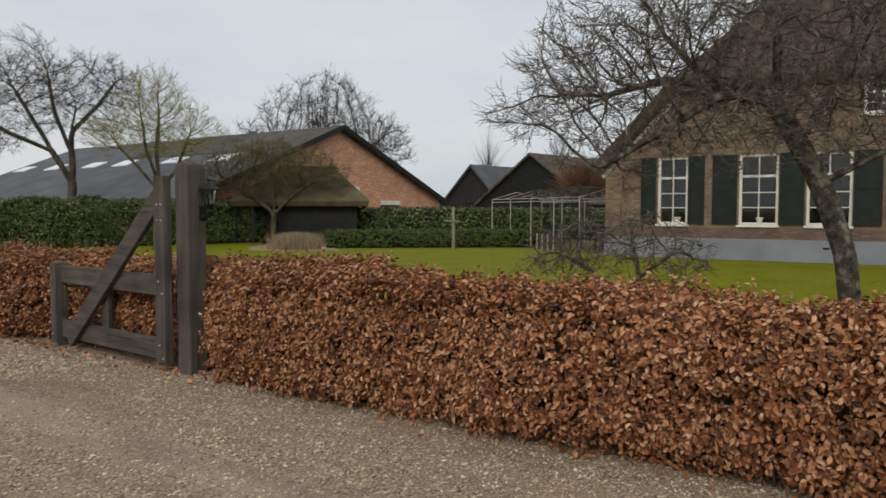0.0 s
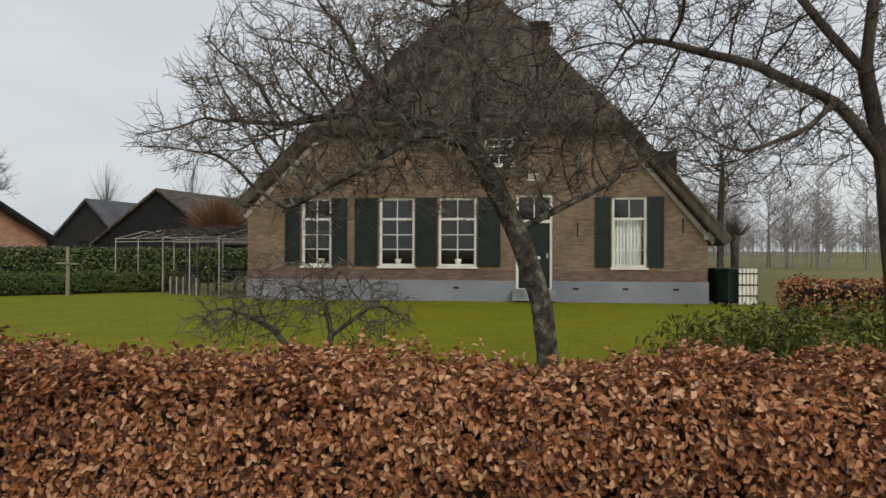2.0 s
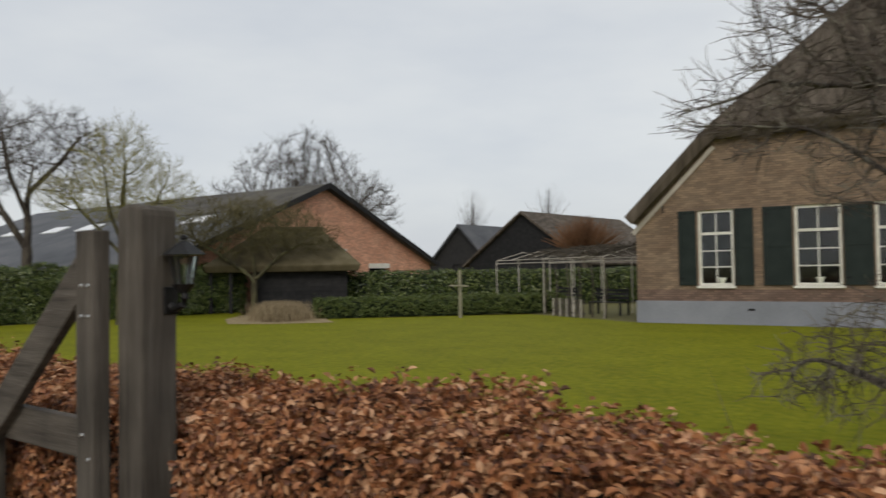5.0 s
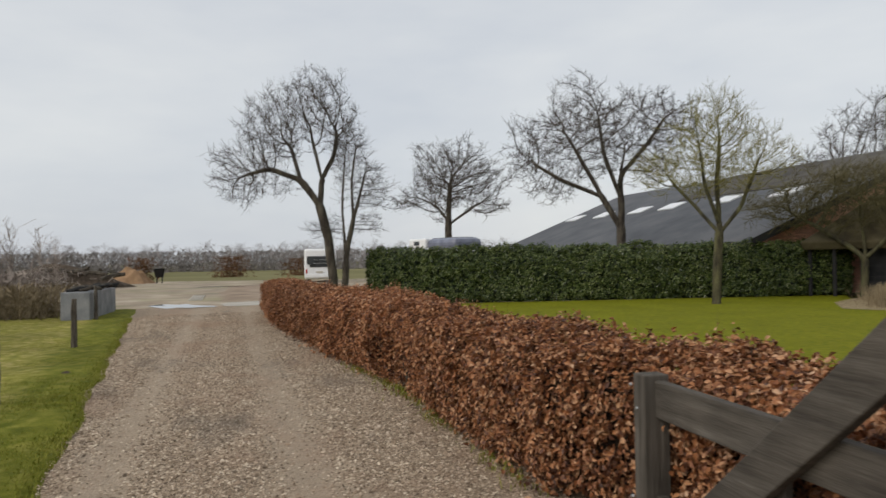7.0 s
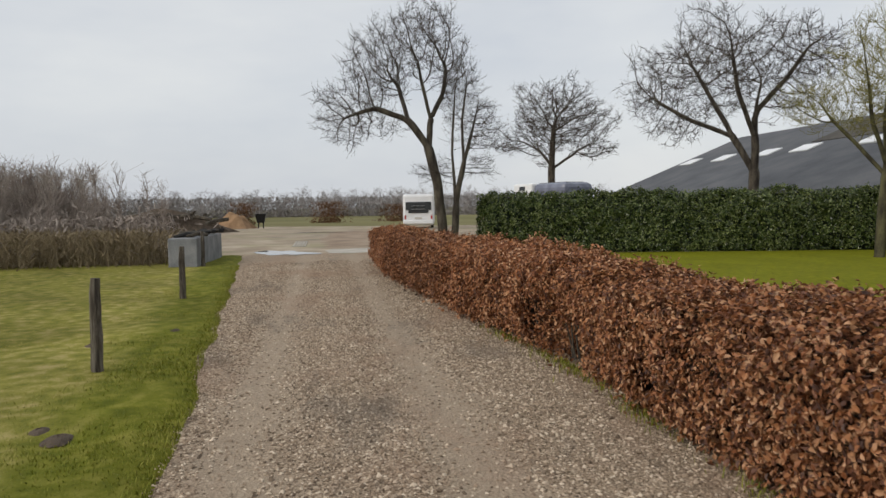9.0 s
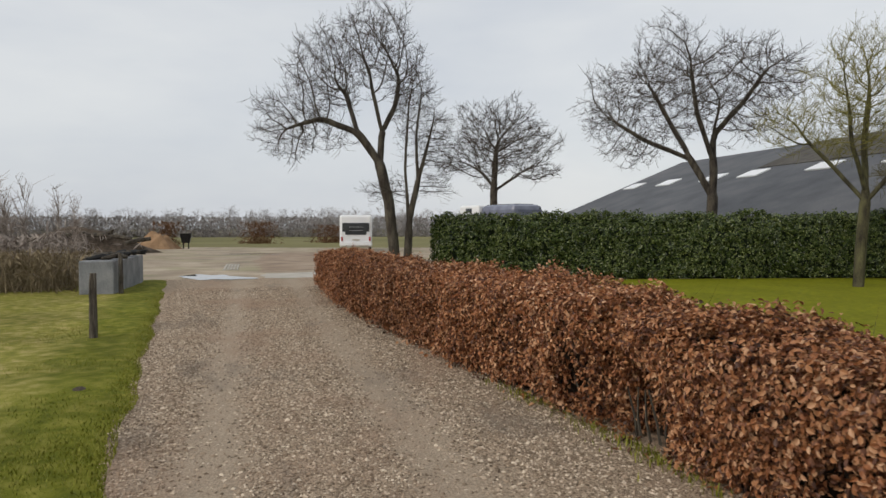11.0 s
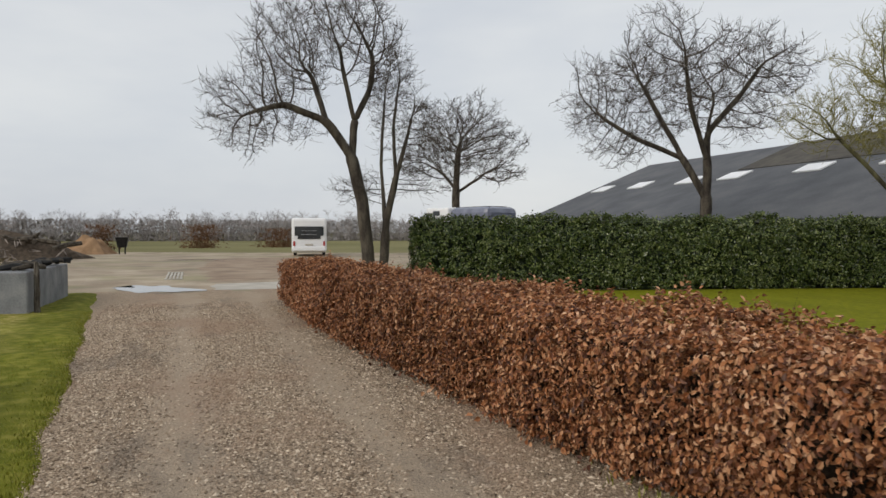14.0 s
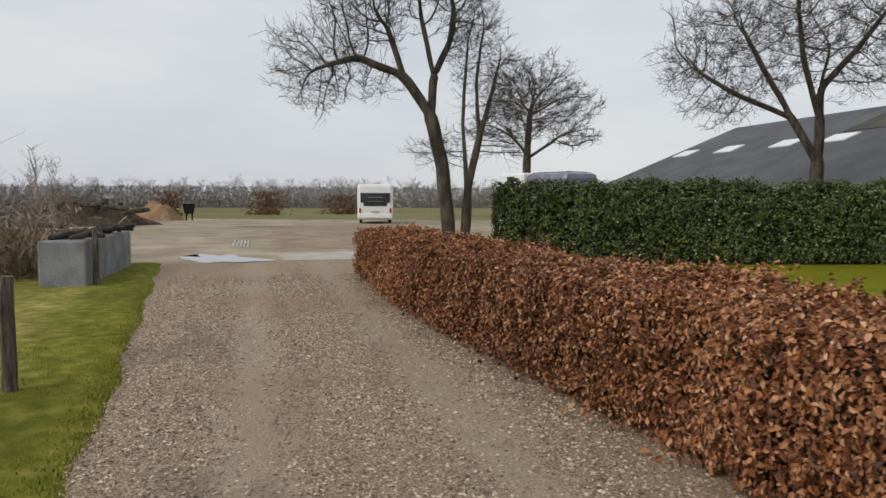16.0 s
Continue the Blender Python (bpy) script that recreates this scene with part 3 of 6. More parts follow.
def fallen_leaves(n, seed):
    r = np.random.default_rng(seed)
    places = []
    for _ in range(n):
        x = r.uniform(-25, 9)
        places.append(((x, hedge_y(x) - abs(r.normal()) * 0.12 + 0.08, 0.02 + r.random() * 0.02), (r.normal() * 0.3, r.normal() * 0.3, 1)))
    return tagged(leaf_cloud("fallen_leaves", places, 0.06, BEECH, None, r, "dry beech leaves dropped along the hedge foot"), category="leaves")


fallen_leaves(900, 9)


def molehill(x, y, s, seed):
    v, f = [], []
    n, m = 16, 5
    for j in range(m + 1):
        for i in range(n):
            a, q = 2 * math.pi * i / n, 1 - j / m
            k = s * q * (1 + 0.3 * noise.noise(Vector((math.cos(a) * 2, math.sin(a) * 2, seed))))
            v.append((k * math.cos(a) * 1.5, k * math.sin(a), s * 0.35 * (1 - q * q) * (1 + 0.4 * noise.noise(Vector((i * 0.9, j, seed)))) + 0.01))
    for j in range(m):
        for i in range(n):
            a, b = j * n + i, j * n + (i + 1) % n
            f.append((a, b, b + n, a + n))
    ob = raw("molehill", v, f, SOIL)
    ob.location = (x, y, 0.02)
    return tagged(ob, "small dark earth molehill in the grass", "molehill", "molehills")


molehill(-9.3, 4.25, 0.1, 1)
molehill(-9.55, 4.05, 0.07, 2)
molehill(-13.1, 3.4, 0.09, 3)
molehill(-14.0, 4.15, 0.07, 4)


# ---- hedges ----
def hedge(name, label, x0, x1, front, depth, top, leaf, core, size, density, seed, hollow=(), rough=0.06, inset=0.15, soft=0.16, spray=7, pitch=0.02, hang=0.9, stems=0.0):
    """A clipped hedge: a solid core, darkened to stand in for shade among the twigs, under a deep, uneven coat of leafy
    shoots, rounded along its top and ends. front(x) is its face towards smaller y.
    """
    r = np.random.default_rng(seed)
    root = thing(name, label, "hedge")

    def ease(gap):
        q = max(0.0, min(1.0, (soft - gap) / soft))
        return soft * (1 - math.sqrt(1 - q * q * 0.96))

    def dent(u, z):
        return sum(max(0.0, 1 - ((u - hu) / ru) ** 2 - ((z - hz) / rz) ** 2) for hu, hz, ru, rz in hollow)

    bm_v, bm_f = [], []
    us = np.arange(x0 + inset, x1 - inset + 0.001, 0.15)
    prof = [(inset + 0.08, 0.0), (inset, 0.22), (inset * 0.8, top * 0.5), (inset, top - soft * 0.9 - 0.05), (inset + soft * 0.55, top - 0.12), (depth - inset - soft * 0.55, top - 0.12), (depth - inset, top - soft * 0.9 - 0.05), (depth - inset, 0.0)]
    for u in us:
        f0, low = front(u), ease(min(u - x0, x1 - u))
        for w, z in prof:
            k = noise.noise(Vector((u * 2.1, w * 3 + z * 2.3, seed))) * rough
            w += (low if w < depth / 2 else -low) * 0.8 + (0.3 * dent(u, z) if w < depth / 2 else 0)
            bm_v.append((u, f0 + w + k, max(0.0, z + k * 0.6 - (low if z > top * 0.6 else 0))))
    m = len(prof)
    for i in range(len(us) - 1):
        for k in range(m):
            a, b = i * m + k, i * m + (k + 1) % m
            bm_f.append((a, b, b + m, a + m))
    bm_f.append(tuple(range(m)))
    bm_f.append(tuple((len(us) - 1) * m + k for k in range(m)))
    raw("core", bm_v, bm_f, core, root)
    places = []
    for side, high in (("front", top), ("top", depth), ("back", top * 0.6), ("a", top), ("b", top)):
        long = depth if side in ("a", "b") else (x1 - x0) * (0.35 if side == "back" else 1.0)
        for _ in range(int(long * high * density / spray)):
            u = r.uniform(x0, x1)
            deep = abs(r.normal()) * 0.05
            if side == "front":
                z = r.uniform(0.05, top)
                w = deep - 0.07 * math.sin(math.pi * min(1, z / top)) + max(0.0, 0.2 - z) * 0.6 + ease(top - z)
                nrm = (0, -1, 0.25 + (0.9 if z > top - soft * 0.5 else 0))
            elif side == "back":
                z = top * r.uniform(0.4, 1.0)
                w, nrm = depth - deep - ease(top - z), (0, 1, 0.3)
            elif side == "top":
                w = r.uniform(0, depth)
                z = top - deep * 0.7 - ease(min(w, depth - w))
                nrm = (0, 0, 1)
            else:
                w, z = r.uniform(0, depth), r.uniform(0.05, top)
                pull = ease(top - z) + deep + ease(min(w, depth - w)) + max(0.0, 0.2 - z) * 0.5
                u = x0 + pull if side == "a" else x1 - pull
                nrm = (-1 if side == "a" else 1, 0, 0.2)
            low = ease(min(u - x0, x1 - u)) if side not in ("a", "b") else 0.0
            lump = noise.noise(Vector((u * 1.3, w * 1.7, z * 1.7 + seed))) * rough * 1.3 + noise.noise(Vector((u * 4.7, w * 5, z * 5 + seed))) * rough * 0.9
            if side == "top":
                z += lump - low + (abs(r.normal()) * 0.035 if r.random() < 0.2 else 0)
            elif side == "front":
                w += lump + low
            elif side == "back":
                w -= lump + low
            q = dent(u, z) if side == "front" else 0.0
            if q and r.random() < 0.75 * q:
                continue
            places.append(((u, front(u) + w + 0.3 * q, z), nrm))
    leaf_cloud("leaves", places, size, leaf, root, r, wide=0.6, fold=0.35 if leaf is BEECH else 0.25, hang=hang, spray=spray, pitch=pitch)
    if stems:
        v, f = [], []
        for u in np.arange(x0 + 0.1, x1 - 0.1, stems):
            p = Vector((u + r.normal() * 0.05, front(u) + 0.13 + abs(r.normal()) * 0.04, -0.02))
            tube([p, p + Vector((r.normal() * 0.03, -0.02, 0.16)), p + Vector((r.normal() * 0.08, -0.07, 0.42))], [0.013, 0.011, 0.006], 4, v, f, cap=False)
        tagged(raw("undergrowth", v, f, BARK, root), "bare grey-brown stems at the foot", kind="stuff")
    return root


hedge("beech_hedge", "clipped beech hedge with dry copper-brown winter leaves beside the gravel drive", -2.72, 7.4, lambda x: 8.48, 1.0, 0.95, BEECH, TWIGSHADE, 0.042, 5200, 11, rough=0.10, stems=0.14)
hedge("beech_hedge", "clipped beech hedge of russet winter leaves behind the open gate", -11.4, -3.02, lambda x: 8.84 if x > -5.85 else (8.84 - min(1, (-5.85 - x) / 0.8) * 0.36), 1.0, 0.93, BEECH, TWIGSHADE, 0.042, 5200, 12, rough=0.10, stems=0.14,
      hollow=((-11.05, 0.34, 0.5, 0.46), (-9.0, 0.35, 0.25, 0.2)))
hedge("beech_hedge", "long clipped russet beech hedge curving along the drive towards the yard", -25.7, -11.55, lambda x: hedge_y(x) - 0.04, 1.05, 0.98, BEECH, TWIGSHADE, 0.043, 4600, 13, rough=0.10, stems=0.2,
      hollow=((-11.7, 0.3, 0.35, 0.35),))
hedge("holly_hedge", "tall clipped dark green holly hedge bordering the lawn", 0.0, 18.1, lambda x: 0.0, 0.98, 2.0, HOLLY, SHADECORE, 0.075, 1000, 14, rough=0.17, inset=0.22, soft=0.55, spray=5, pitch=0.035, hang=0.3).matrix_world = pose(-28.4, 11.2, 0, 0, 0, 76.9)
hedge("box_hedge", "low clipped green box hedge at the lawn edge", 0.0, 9.5, lambda x: 0.0, 0.9, 0.7, BOX, SHADECORE, 0.08, 560, 15, rough=0.08, inset=0.15, spray=4, pitch=0.03, hang=0.1).matrix_world = pose(-18.1, 26.1, 0, 0, 0, 43.8)
hedge("privet_hedge", "tall clipped dark green hedge in front of the barn", 0.0, 15.0, lambda x: 0.0, 0.9, 1.62, HOLLY, SHADECORE, 0.11, 300, 16, rough=0.08, inset=0.15, spray=3, pitch=0.05, hang=0.2).matrix_world = pose(-21.6, 31.8, 0, 0, 0, 44)


def loose_leaves(owner, n, seed):
    """Single larger leaves that stand out of the hedge where the path passes closest."""
    r = random.Random(seed)
    shapes = []
    for k in range(4):
        L, w, c = 0.05 + 0.006 * k, 0.03 + 0.004 * k, 0.012 + 0.004 * k
        v = [(-L / 2, 0, 0), (-L * 0.2, w / 2, c), (L * 0.15, w * 0.45, c), (L / 2, 0, -c), (L * 0.15, -w * 0.45, c), (-L * 0.2, -w / 2, c), (0, 0, 0)]
        me = bpy.data.meshes.new("leaf")
        me.from_pydata(v, [], [(0, 1, 6), (1, 2, 6), (2, 3, 6), (3, 4, 6), (4, 5, 6), (5, 0, 6)])
        me.materials.append(BEECHLEAF)
        shapes.append(me)
    for k in range(n):
        o = new("leaf", shapes[k % 4])
        x = r.uniform(-1.5, 3.6)
        if r.random() < 0.55:
            p = (x, 8.5 + r.uniform(0.05, 0.9), 0.97 + r.uniform(0.0, 0.05))
        else:
            p = (x, 8.41 + r.uniform(-0.03, 0.03), r.uniform(0.2, 0.9))
        o.parent = owner
        o.location = p
        o.rotation_euler = (r.uniform(-1.2, 1.2), r.uniform(-1.2, 1.2), r.uniform(0, 6.28))


loose_leaves(bpy.data.objects["beech_hedge"], 240, 3)


# ---- gate ----
def gate_post():
    root = thing("gate_post", "stout square weathered grey oak gate post", "gate post", at=(-3.13, 8.62, 0))
    outline = [(-0.1, -0.05), (0.1, -0.05)] + [(0.1 * math.cos(a), 1.935 + 0.06 * math.sin(a) ** 0.7) for a in (0.0, 0.35, 0.7, 1.05, 1.57, 2.09, 2.44, 2.79, math.pi)]
    bm = panel(outline, [], -0.1, 0.2)
    sharp = [e for e in bm.edges if len(e.link_faces) == 2 and e.calc_face_angle() > 0.9]
    bmesh.ops.bevel(bm, geom=sharp, offset=0.016, segments=2, affect="EDGES", profile=0.5)
    part("post", bm, OLDWOOD, root)
    for z in (0.55, 1.6):
        v, f = rod((-0.12, -0.03, z - 0.1), (-0.12, -0.03, z + 0.1), 0.016)
        raw("hinge", v, f, BLACKIRON, root, "black iron hinge")


def bolt_mesh():
    bm = bmesh.new()
    bmesh.ops.create_cone(bm, cap_ends=True, segments=8, radius1=0.012, radius2=0.007, depth=0.012, matrix=Matrix.Rotation(radians(90), 4, "X"))
    me = bpy.data.meshes.new("bolt")
    bm.to_mesh(me)
    bm.free()
    me.materials.append(METAL)
    return me


def farm_gate():
    """Hung on the post, standing open along the hedge: a tall hanging stile, two rails, an end stile and one long brace."""
    root = thing("farm_gate", "open weathered grey wooden farm gate with diagonal brace", "gate")
    root.matrix_world = pose(-3.24, 8.5, 0, 0, 0, -4.2)
    parts = {}
    parts["hanging_stile"] = part("hanging_stile", board((0.165, 0.09, 1.78), Matrix.Translation((-0.105, -0.04, 0.98))), OLDWOOD, root)
    part("hanging_stile", board((0.07, 0.08, 1.76), Matrix.Translation((-0.222, 0.02, 0.97))), OLDWOOD, root)
    part("end_stile", board((0.13, 0.15, 0.92), Matrix.Translation((-2.38, 0.0, 0.49))), OLDWOOD, root)
    parts["top_rail"] = part("top_rail", board((2.2, 0.06, 0.2), Matrix.Translation((-1.3, 0.02, 0.82))), RAILWOOD, root)
    part("bottom_rail", board((2.2, 0.06, 0.2), Matrix.Translation((-1.3, 0.02, 0.2))), RAILWOOD, root)
    part("middle_stile", board((0.14, 0.05, 0.5), Matrix.Translation((-1.35, 0.03, 0.5))), OLDWOOD, root)
    a, b = Vector((-0.13, -0.04, 1.7)), Vector((-2.06, -0.04, 0.1))
    mid, d = (a + b) / 2, (a - b)
    m = Matrix.Translation(mid) @ Matrix.Rotation(-math.atan2(d.z, d.x), 4, "Y")
    part("brace", board((d.length, 0.056, 0.19), m), RAILWOOD, root)
    me = bolt_mesh()
    for x, z in ((-0.125, 1.6), (-0.06, 1.6), (-0.125, 1.45), (-0.06, 1.45), (-0.125, 0.87), (-0.06, 0.76), (-0.125, 0.26), (-0.06, 0.14), (-2.47, 0.88), (-2.4, 0.76), (-2.47, 0.26), (-2.4, 0.14)):
        o = new("bolt", me)
        o.location, o.parent = (x, -0.08 if x < -2 else -0.09, z), root


def lantern():
    """A black iron wall lantern on a bracket."""
    root = thing("lantern", "black iron carriage lantern bracketed to the oak gate post", "lantern", at=(-2.928, 8.68, 1.6))
    root.scale = (0.84, 0.84, 0.68)
    bm = bmesh.new()
    bmesh.ops.create_cone(bm, cap_ends=True, segments=6, radius1=0.135, radius2=0.02, depth=0.1, matrix=Matrix.Translation((0, 0, 0.26)))
    bmesh.ops.create_uvsphere(bm, u_segments=8, v_segments=5, radius=0.022, matrix=Matrix.Translation((0, 0, 0.335)))
    part("roof", bm, BLACKIRON, root)
    bm = bmesh.new()
    bmesh.ops.create_cone(bm, cap_ends=False, segments=6, radius1=0.045, radius2=0.075, depth=0.2, matrix=Matrix.Translation((0, 0, 0.1)))
    bmesh.ops.solidify(bm, geom=list(bm.faces), thickness=0.003)
    part("glass", bm, GLASS, root, "clear glass sides").visible_shadow = False
    for k in range(6):
        a = k * math.pi / 3
        v, f = [], []
        tube([Vector((0.047 * math.cos(a), 0.047 * math.sin(a), 0)), Vector((0.078 * math.cos(a), 0.078 * math.sin(a), 0.2))], [0.008, 0.008], 5, v, f)
        raw("glazing_bar", v, f, BLACKIRON, root)
    bm = bmesh.new()
    bmesh.ops.create_cone(bm, cap_ends=True, segments=10, radius1=0.03, radius2=0.07, depth=0.06, matrix=Matrix.Translation((0, 0, -0.03)))
    part("base", bm, BLACKIRON, root)
    pts = [Vector((-0.13, 0, -0.15)), Vector((-0.09, 0, -0.18)), Vector((-0.01, 0, -0.15)), Vector((0.01, 0, -0.1)), Vector((0, 0, -0.05))]
    v, f = tube(pts, [0.03, 0.026, 0.024, 0.022, 0.02], 8)
    raw("bracket", v, f, BLACKIRON, root)
    bm = bmesh.new()
    block((0.03, 0.1, 0.2), Matrix.Translation((-0.125, 0, -0.12)), 0.008, bm)
    part("wall_plate", bm, BLACKIRON, root)


gate_post()
farm_gate()
lantern()


def fence_post(x, y, h, seed, lean=(0, 0), label="old split wooden fence post in the grass verge"):
    r = random.Random(seed)
    root = thing("fence_post", label, "fence post", "paddock fence", at=(x, y, 0))
    v, f = [], []
    pts = [Vector((lean[0] * z + r.uniform(-0.006, 0.006), lean[1] * z + r.uniform(-0.006, 0.006), z)) for z in np.linspace(-0.05, h, 8)]
    tube(pts, [0.062, 0.06, 0.058, 0.06, 0.055, 0.056, 0.052, 0.045], 7, v, f)
    raw("stake", v, f, POSTWOOD, root)
    for z in (h - 0.08, h * 0.55):
        bm = bmesh.new()
        bmesh.ops.create_uvsphere(bm, u_segments=8, v_segments=6, radius=0.028, matrix=Matrix.Translation((-0.07 + lean[0] * z, 0, z)))
        block((0.04, 0.02, 0.02), Matrix.Translation((-0.045 + lean[0] * z, 0, z)), 0.004, bm)
        part("insulator", bm, BLACKIRON, root, "black wire insulator")
    return root


fence_post(-11.6, 3.87, 0.95, 1, (0.0, 0.01))
fence_post(-17.68, 3.6, 0.96, 2, (0.01, 0.0))
fence_post(-25.55, 2.75, 1.0, 3, (-0.1, -0.02), "leaning dark wooden post against the concrete trough")


# ---- farmhouse ----
FY = 28.33


def sash_window(name, x0, x1, z0, z1, cols, rows, curtain=False, label=""):
    """A cream frame with a transom, glazing bars and separate panes, set in the brick opening."""
    root = thing(name, label or "tall cream-painted farmhouse window with glazing bars", "window", kind="structure")
    y = FY + 0.06
    t = 0.075
    zt = z1 - (z1 - z0) * 0.31
    bm = panel(rect(x0, x1, z0, z1), [rect(x0 + t, x1 - t, z0 + t, zt - t * 0.5), rect(x0 + t, x1 - t, zt + t * 0.5, z1 - t)], y, 0.09)
    part("window_frame", bm, WHITE, root)
    part("window_sill", span(x0 - 0.05, x1 + 0.05, FY - 0.06, FY + 0.12, z0 - 0.07, z0 - 0.003, 0.01), WHITE, root)
    for lo, hi, rr in ((z0 + t, zt - t * 0.5, rows), (zt + t * 0.5, z1 - t, 1)):
        xs = np.linspace(x0 + t, x1 - t, cols + 1)
        zs = np.linspace(lo, hi, rr + 1)
        for x in xs[1:-1]:
            part("glazing_bar", span(x - 0.016, x + 0.016, y + 0.02, y + 0.06, lo, hi, 0.004), WHITE, root)
        for z in zs[1:-1]:
            part("glazing_bar", span(x0 + t, x1 - t, y + 0.024, y + 0.056, z - 0.016, z + 0.016, 0.004), WHITE, root)
        for i in range(cols):
            for k in range(rr):
                g = part("pane", span(xs[i], xs[i + 1], y + 0.036, y + 0.042, zs[k], zs[k + 1]), GLASS, root)
                g.visible_shadow = False
    if curtain:
        v, f = [], []
        n = 40
        for i in range(n + 1):
            xx = x0 + 0.1 + (x1 - x0 - 0.2) * i / n
            yy = FY + 0.3 + 0.03 * math.sin(i * 1.3)
            v += [(xx, yy, z0 + 0.05), (xx, yy, zt)]
            if i:
                a = 2 * i - 2
                f.append((a, a + 2, a + 3, a + 1))
        tagged(raw("curtain", v, f, CURTAIN), "white lace net curtain behind the window", "curtain")
    return root


def shutter(x0, x1, z0, z1):
    root = thing("shutter", "dark green wooden window shutter folded open on the brick wall", "shutter", "house shutters")
    y0 = FY - 0.055
    w = 0.07
    bm = panel(rect(x0, x1, z0, z1), [rect(x0 + w, x1 - w, z0 + w, (z0 + z1) / 2 - w / 2), rect(x0 + w, x1 - w, (z0 + z1) / 2 + w / 2, z1 - w)], y0, 0.045)
    part("frame", bm, GREENPAINT, root)
    for a, b in ((z0 + w, (z0 + z1) / 2 - w / 2), ((z0 + z1) / 2 + w / 2, z1 - w)):
        part("panel", span(x0 + w, x1 - w, y0 + 0.018, y0 + 0.04, a, b, 0.004), GREENPAINT, root)
    for z in (z0 + 0.2, z1 - 0.2):
        part("hinge", span(x0 + 0.02, x0 + 0.16, y0 - 0.008, y0 - 0.001, z - 0.02, z + 0.02, 0.002), BLACKIRON, root)
    return root


WINS = ((-5.31, -4.33), (-2.77, -1.63), (-0.87, 0.33), (4.49, 5.54))


def farmhouse():
    root = thing("farmhouse", "large brick farmhouse with half-hipped thatched roof and grey plinth", "house")
    holes = [rect(a, b, 1.03, 3.2) for a, b in WINS] + [rect(1.56, 2.69, 0.34, 3.28), rect(0.55, 1.5, 4.2, 5.08)]
    for xa, xb in ((-7.11, 1.56), (2.69, 7.33)):
        part("wall_base", span(xa, xb, FY, FY + 0.32, 0.6, 0.93), DARKBRICK, root, "darker brick courses above the plinth")
    outline = [(-7.11, 0.93), (1.56, 0.93), (1.56, 3.28), (2.69, 3.28), (2.69, 0.93), (7.33, 0.93), (7.33, 2.1), (4.75, 5.2), (-4.75, 5.2), (-7.11, 2.95)]
    part("wall", panel(outline, [h for h in holes if h[0][1] > 0.6], FY, 0.32), BRICK, root, "brown-grey brick gable wall")
    part("plinth", span(-7.14, 1.56, FY - 0.03, FY + 0.3, -0.1, 0.6, 0.006), PLINTH, root, "blue-grey rendered plinth")
    part("plinth", span(2.69, 7.36, FY - 0.03, FY + 0.3, -0.1, 0.6, 0.006), PLINTH, root, "blue-grey rendered plinth")
    part("doorstep", span(1.46, 2.79, FY - 0.42, FY + 0.3, 0.0, 0.33, 0.015), CONCRETE, root, "grey stone doorstep")
    for x0, x1, top in ((-7.11, -6.8, 2.9), (7.02, 7.33, 2.0)):
        part("wall", span(x0, x1, FY + 0.32, 50, 0, top), BRICK, root)
    part("wall", panel([(-6.8, 0), (7.02, 0), (7.02, 2.0), (0.41, 9.9), (-6.8, 2.9)], [], 49.6, 0.3), BRICK, root)
    # Room box added behind the windows; its near-black colour stands in for unlit interiors.
    part("room_wall", span(-6.8, 7.02, FY + 3.2, FY + 3.3, 0, 5.0), ROOMSHADE, root)
    part("room_floor", span(-6.8, 7.02, FY + 0.32, FY + 3.2, 0.2, 0.3), ROOMSHADE, root)
    part("room_ceiling", span(-6.0, 5.4, FY + 0.32, FY + 3.2, 3.5, 3.6), ROOMSHADE, root)
    Y0, Y1 = FY - 0.45, 50.2
    R, L = lambda x: 5.45 + 1.18 * (4.98 - x), lambda x: 5.45 + 1.0 * (x + 5.0)
    ridge = (0.41, FY + 2.7)
    zr = R(0.41)
    rr, rb = (*ridge, zr), (0.41, Y1, zr)
    right = [(7.98, Y0, R(7.98)), (7.98, Y1, R(7.98)), rb, rr, (4.98, Y0, R(4.98))]
    left = [(-7.35, Y0, L(-7.35)), (-5.0, Y0, L(-5.0)), rr, rb, (-7.35, Y1, L(-7.35))]
    hip = [(-5.0, Y0, L(-5.0)), (4.98, Y0, R(4.98)), rr]
    slab_roof([right, left, hip], 0.34, "roof", THATCH, root, 0.07, "thick dark grey-brown thatch")
    # barge board under the sloping verge
    for a, b in (((4.72, 5.05), (7.5, 1.78)), ((-4.8, 5.0), (-7.2, 2.6))):
        d = Vector((b[0] - a[0], 0, b[1] - a[1]))
        m = Matrix.Translation(((a[0] + b[0]) / 2, FY - 0.03, (a[1] + b[1]) / 2)) @ Matrix.Rotation(-math.atan2(d.z, d.x), 4, "Y")
        part("barge_board", board((d.length, 0.04, 0.13), m, 0.005), SLAB, root, "pale barge board")
    part("eave_block", span(7.2, 7.5, FY - 0.12, FY + 0.2, 1.88, 2.12, 0.01), SLAB, root)
    ch = part("chimney", span(1.85, 2.7, 33.0, 33.85, 7.0, 9.75, 0.01), BRICK, root)
    part("chimney_cap", span(1.78, 2.77, 32.93, 33.92, 9.76, 9.86, 0.01), BLACKWOOD, ch)
    part("chimney_hood", span(1.88, 2.67, 33.03, 33.82, 10.02, 10.1, 0.01), BLACKIRON, ch)
    for x in (1.92, 2.6):
        for y in (33.07, 33.75):
            part("hood_leg", span(x, x + 0.04, y, y + 0.04, 9.86, 10.03), BLACKIRON, ch)
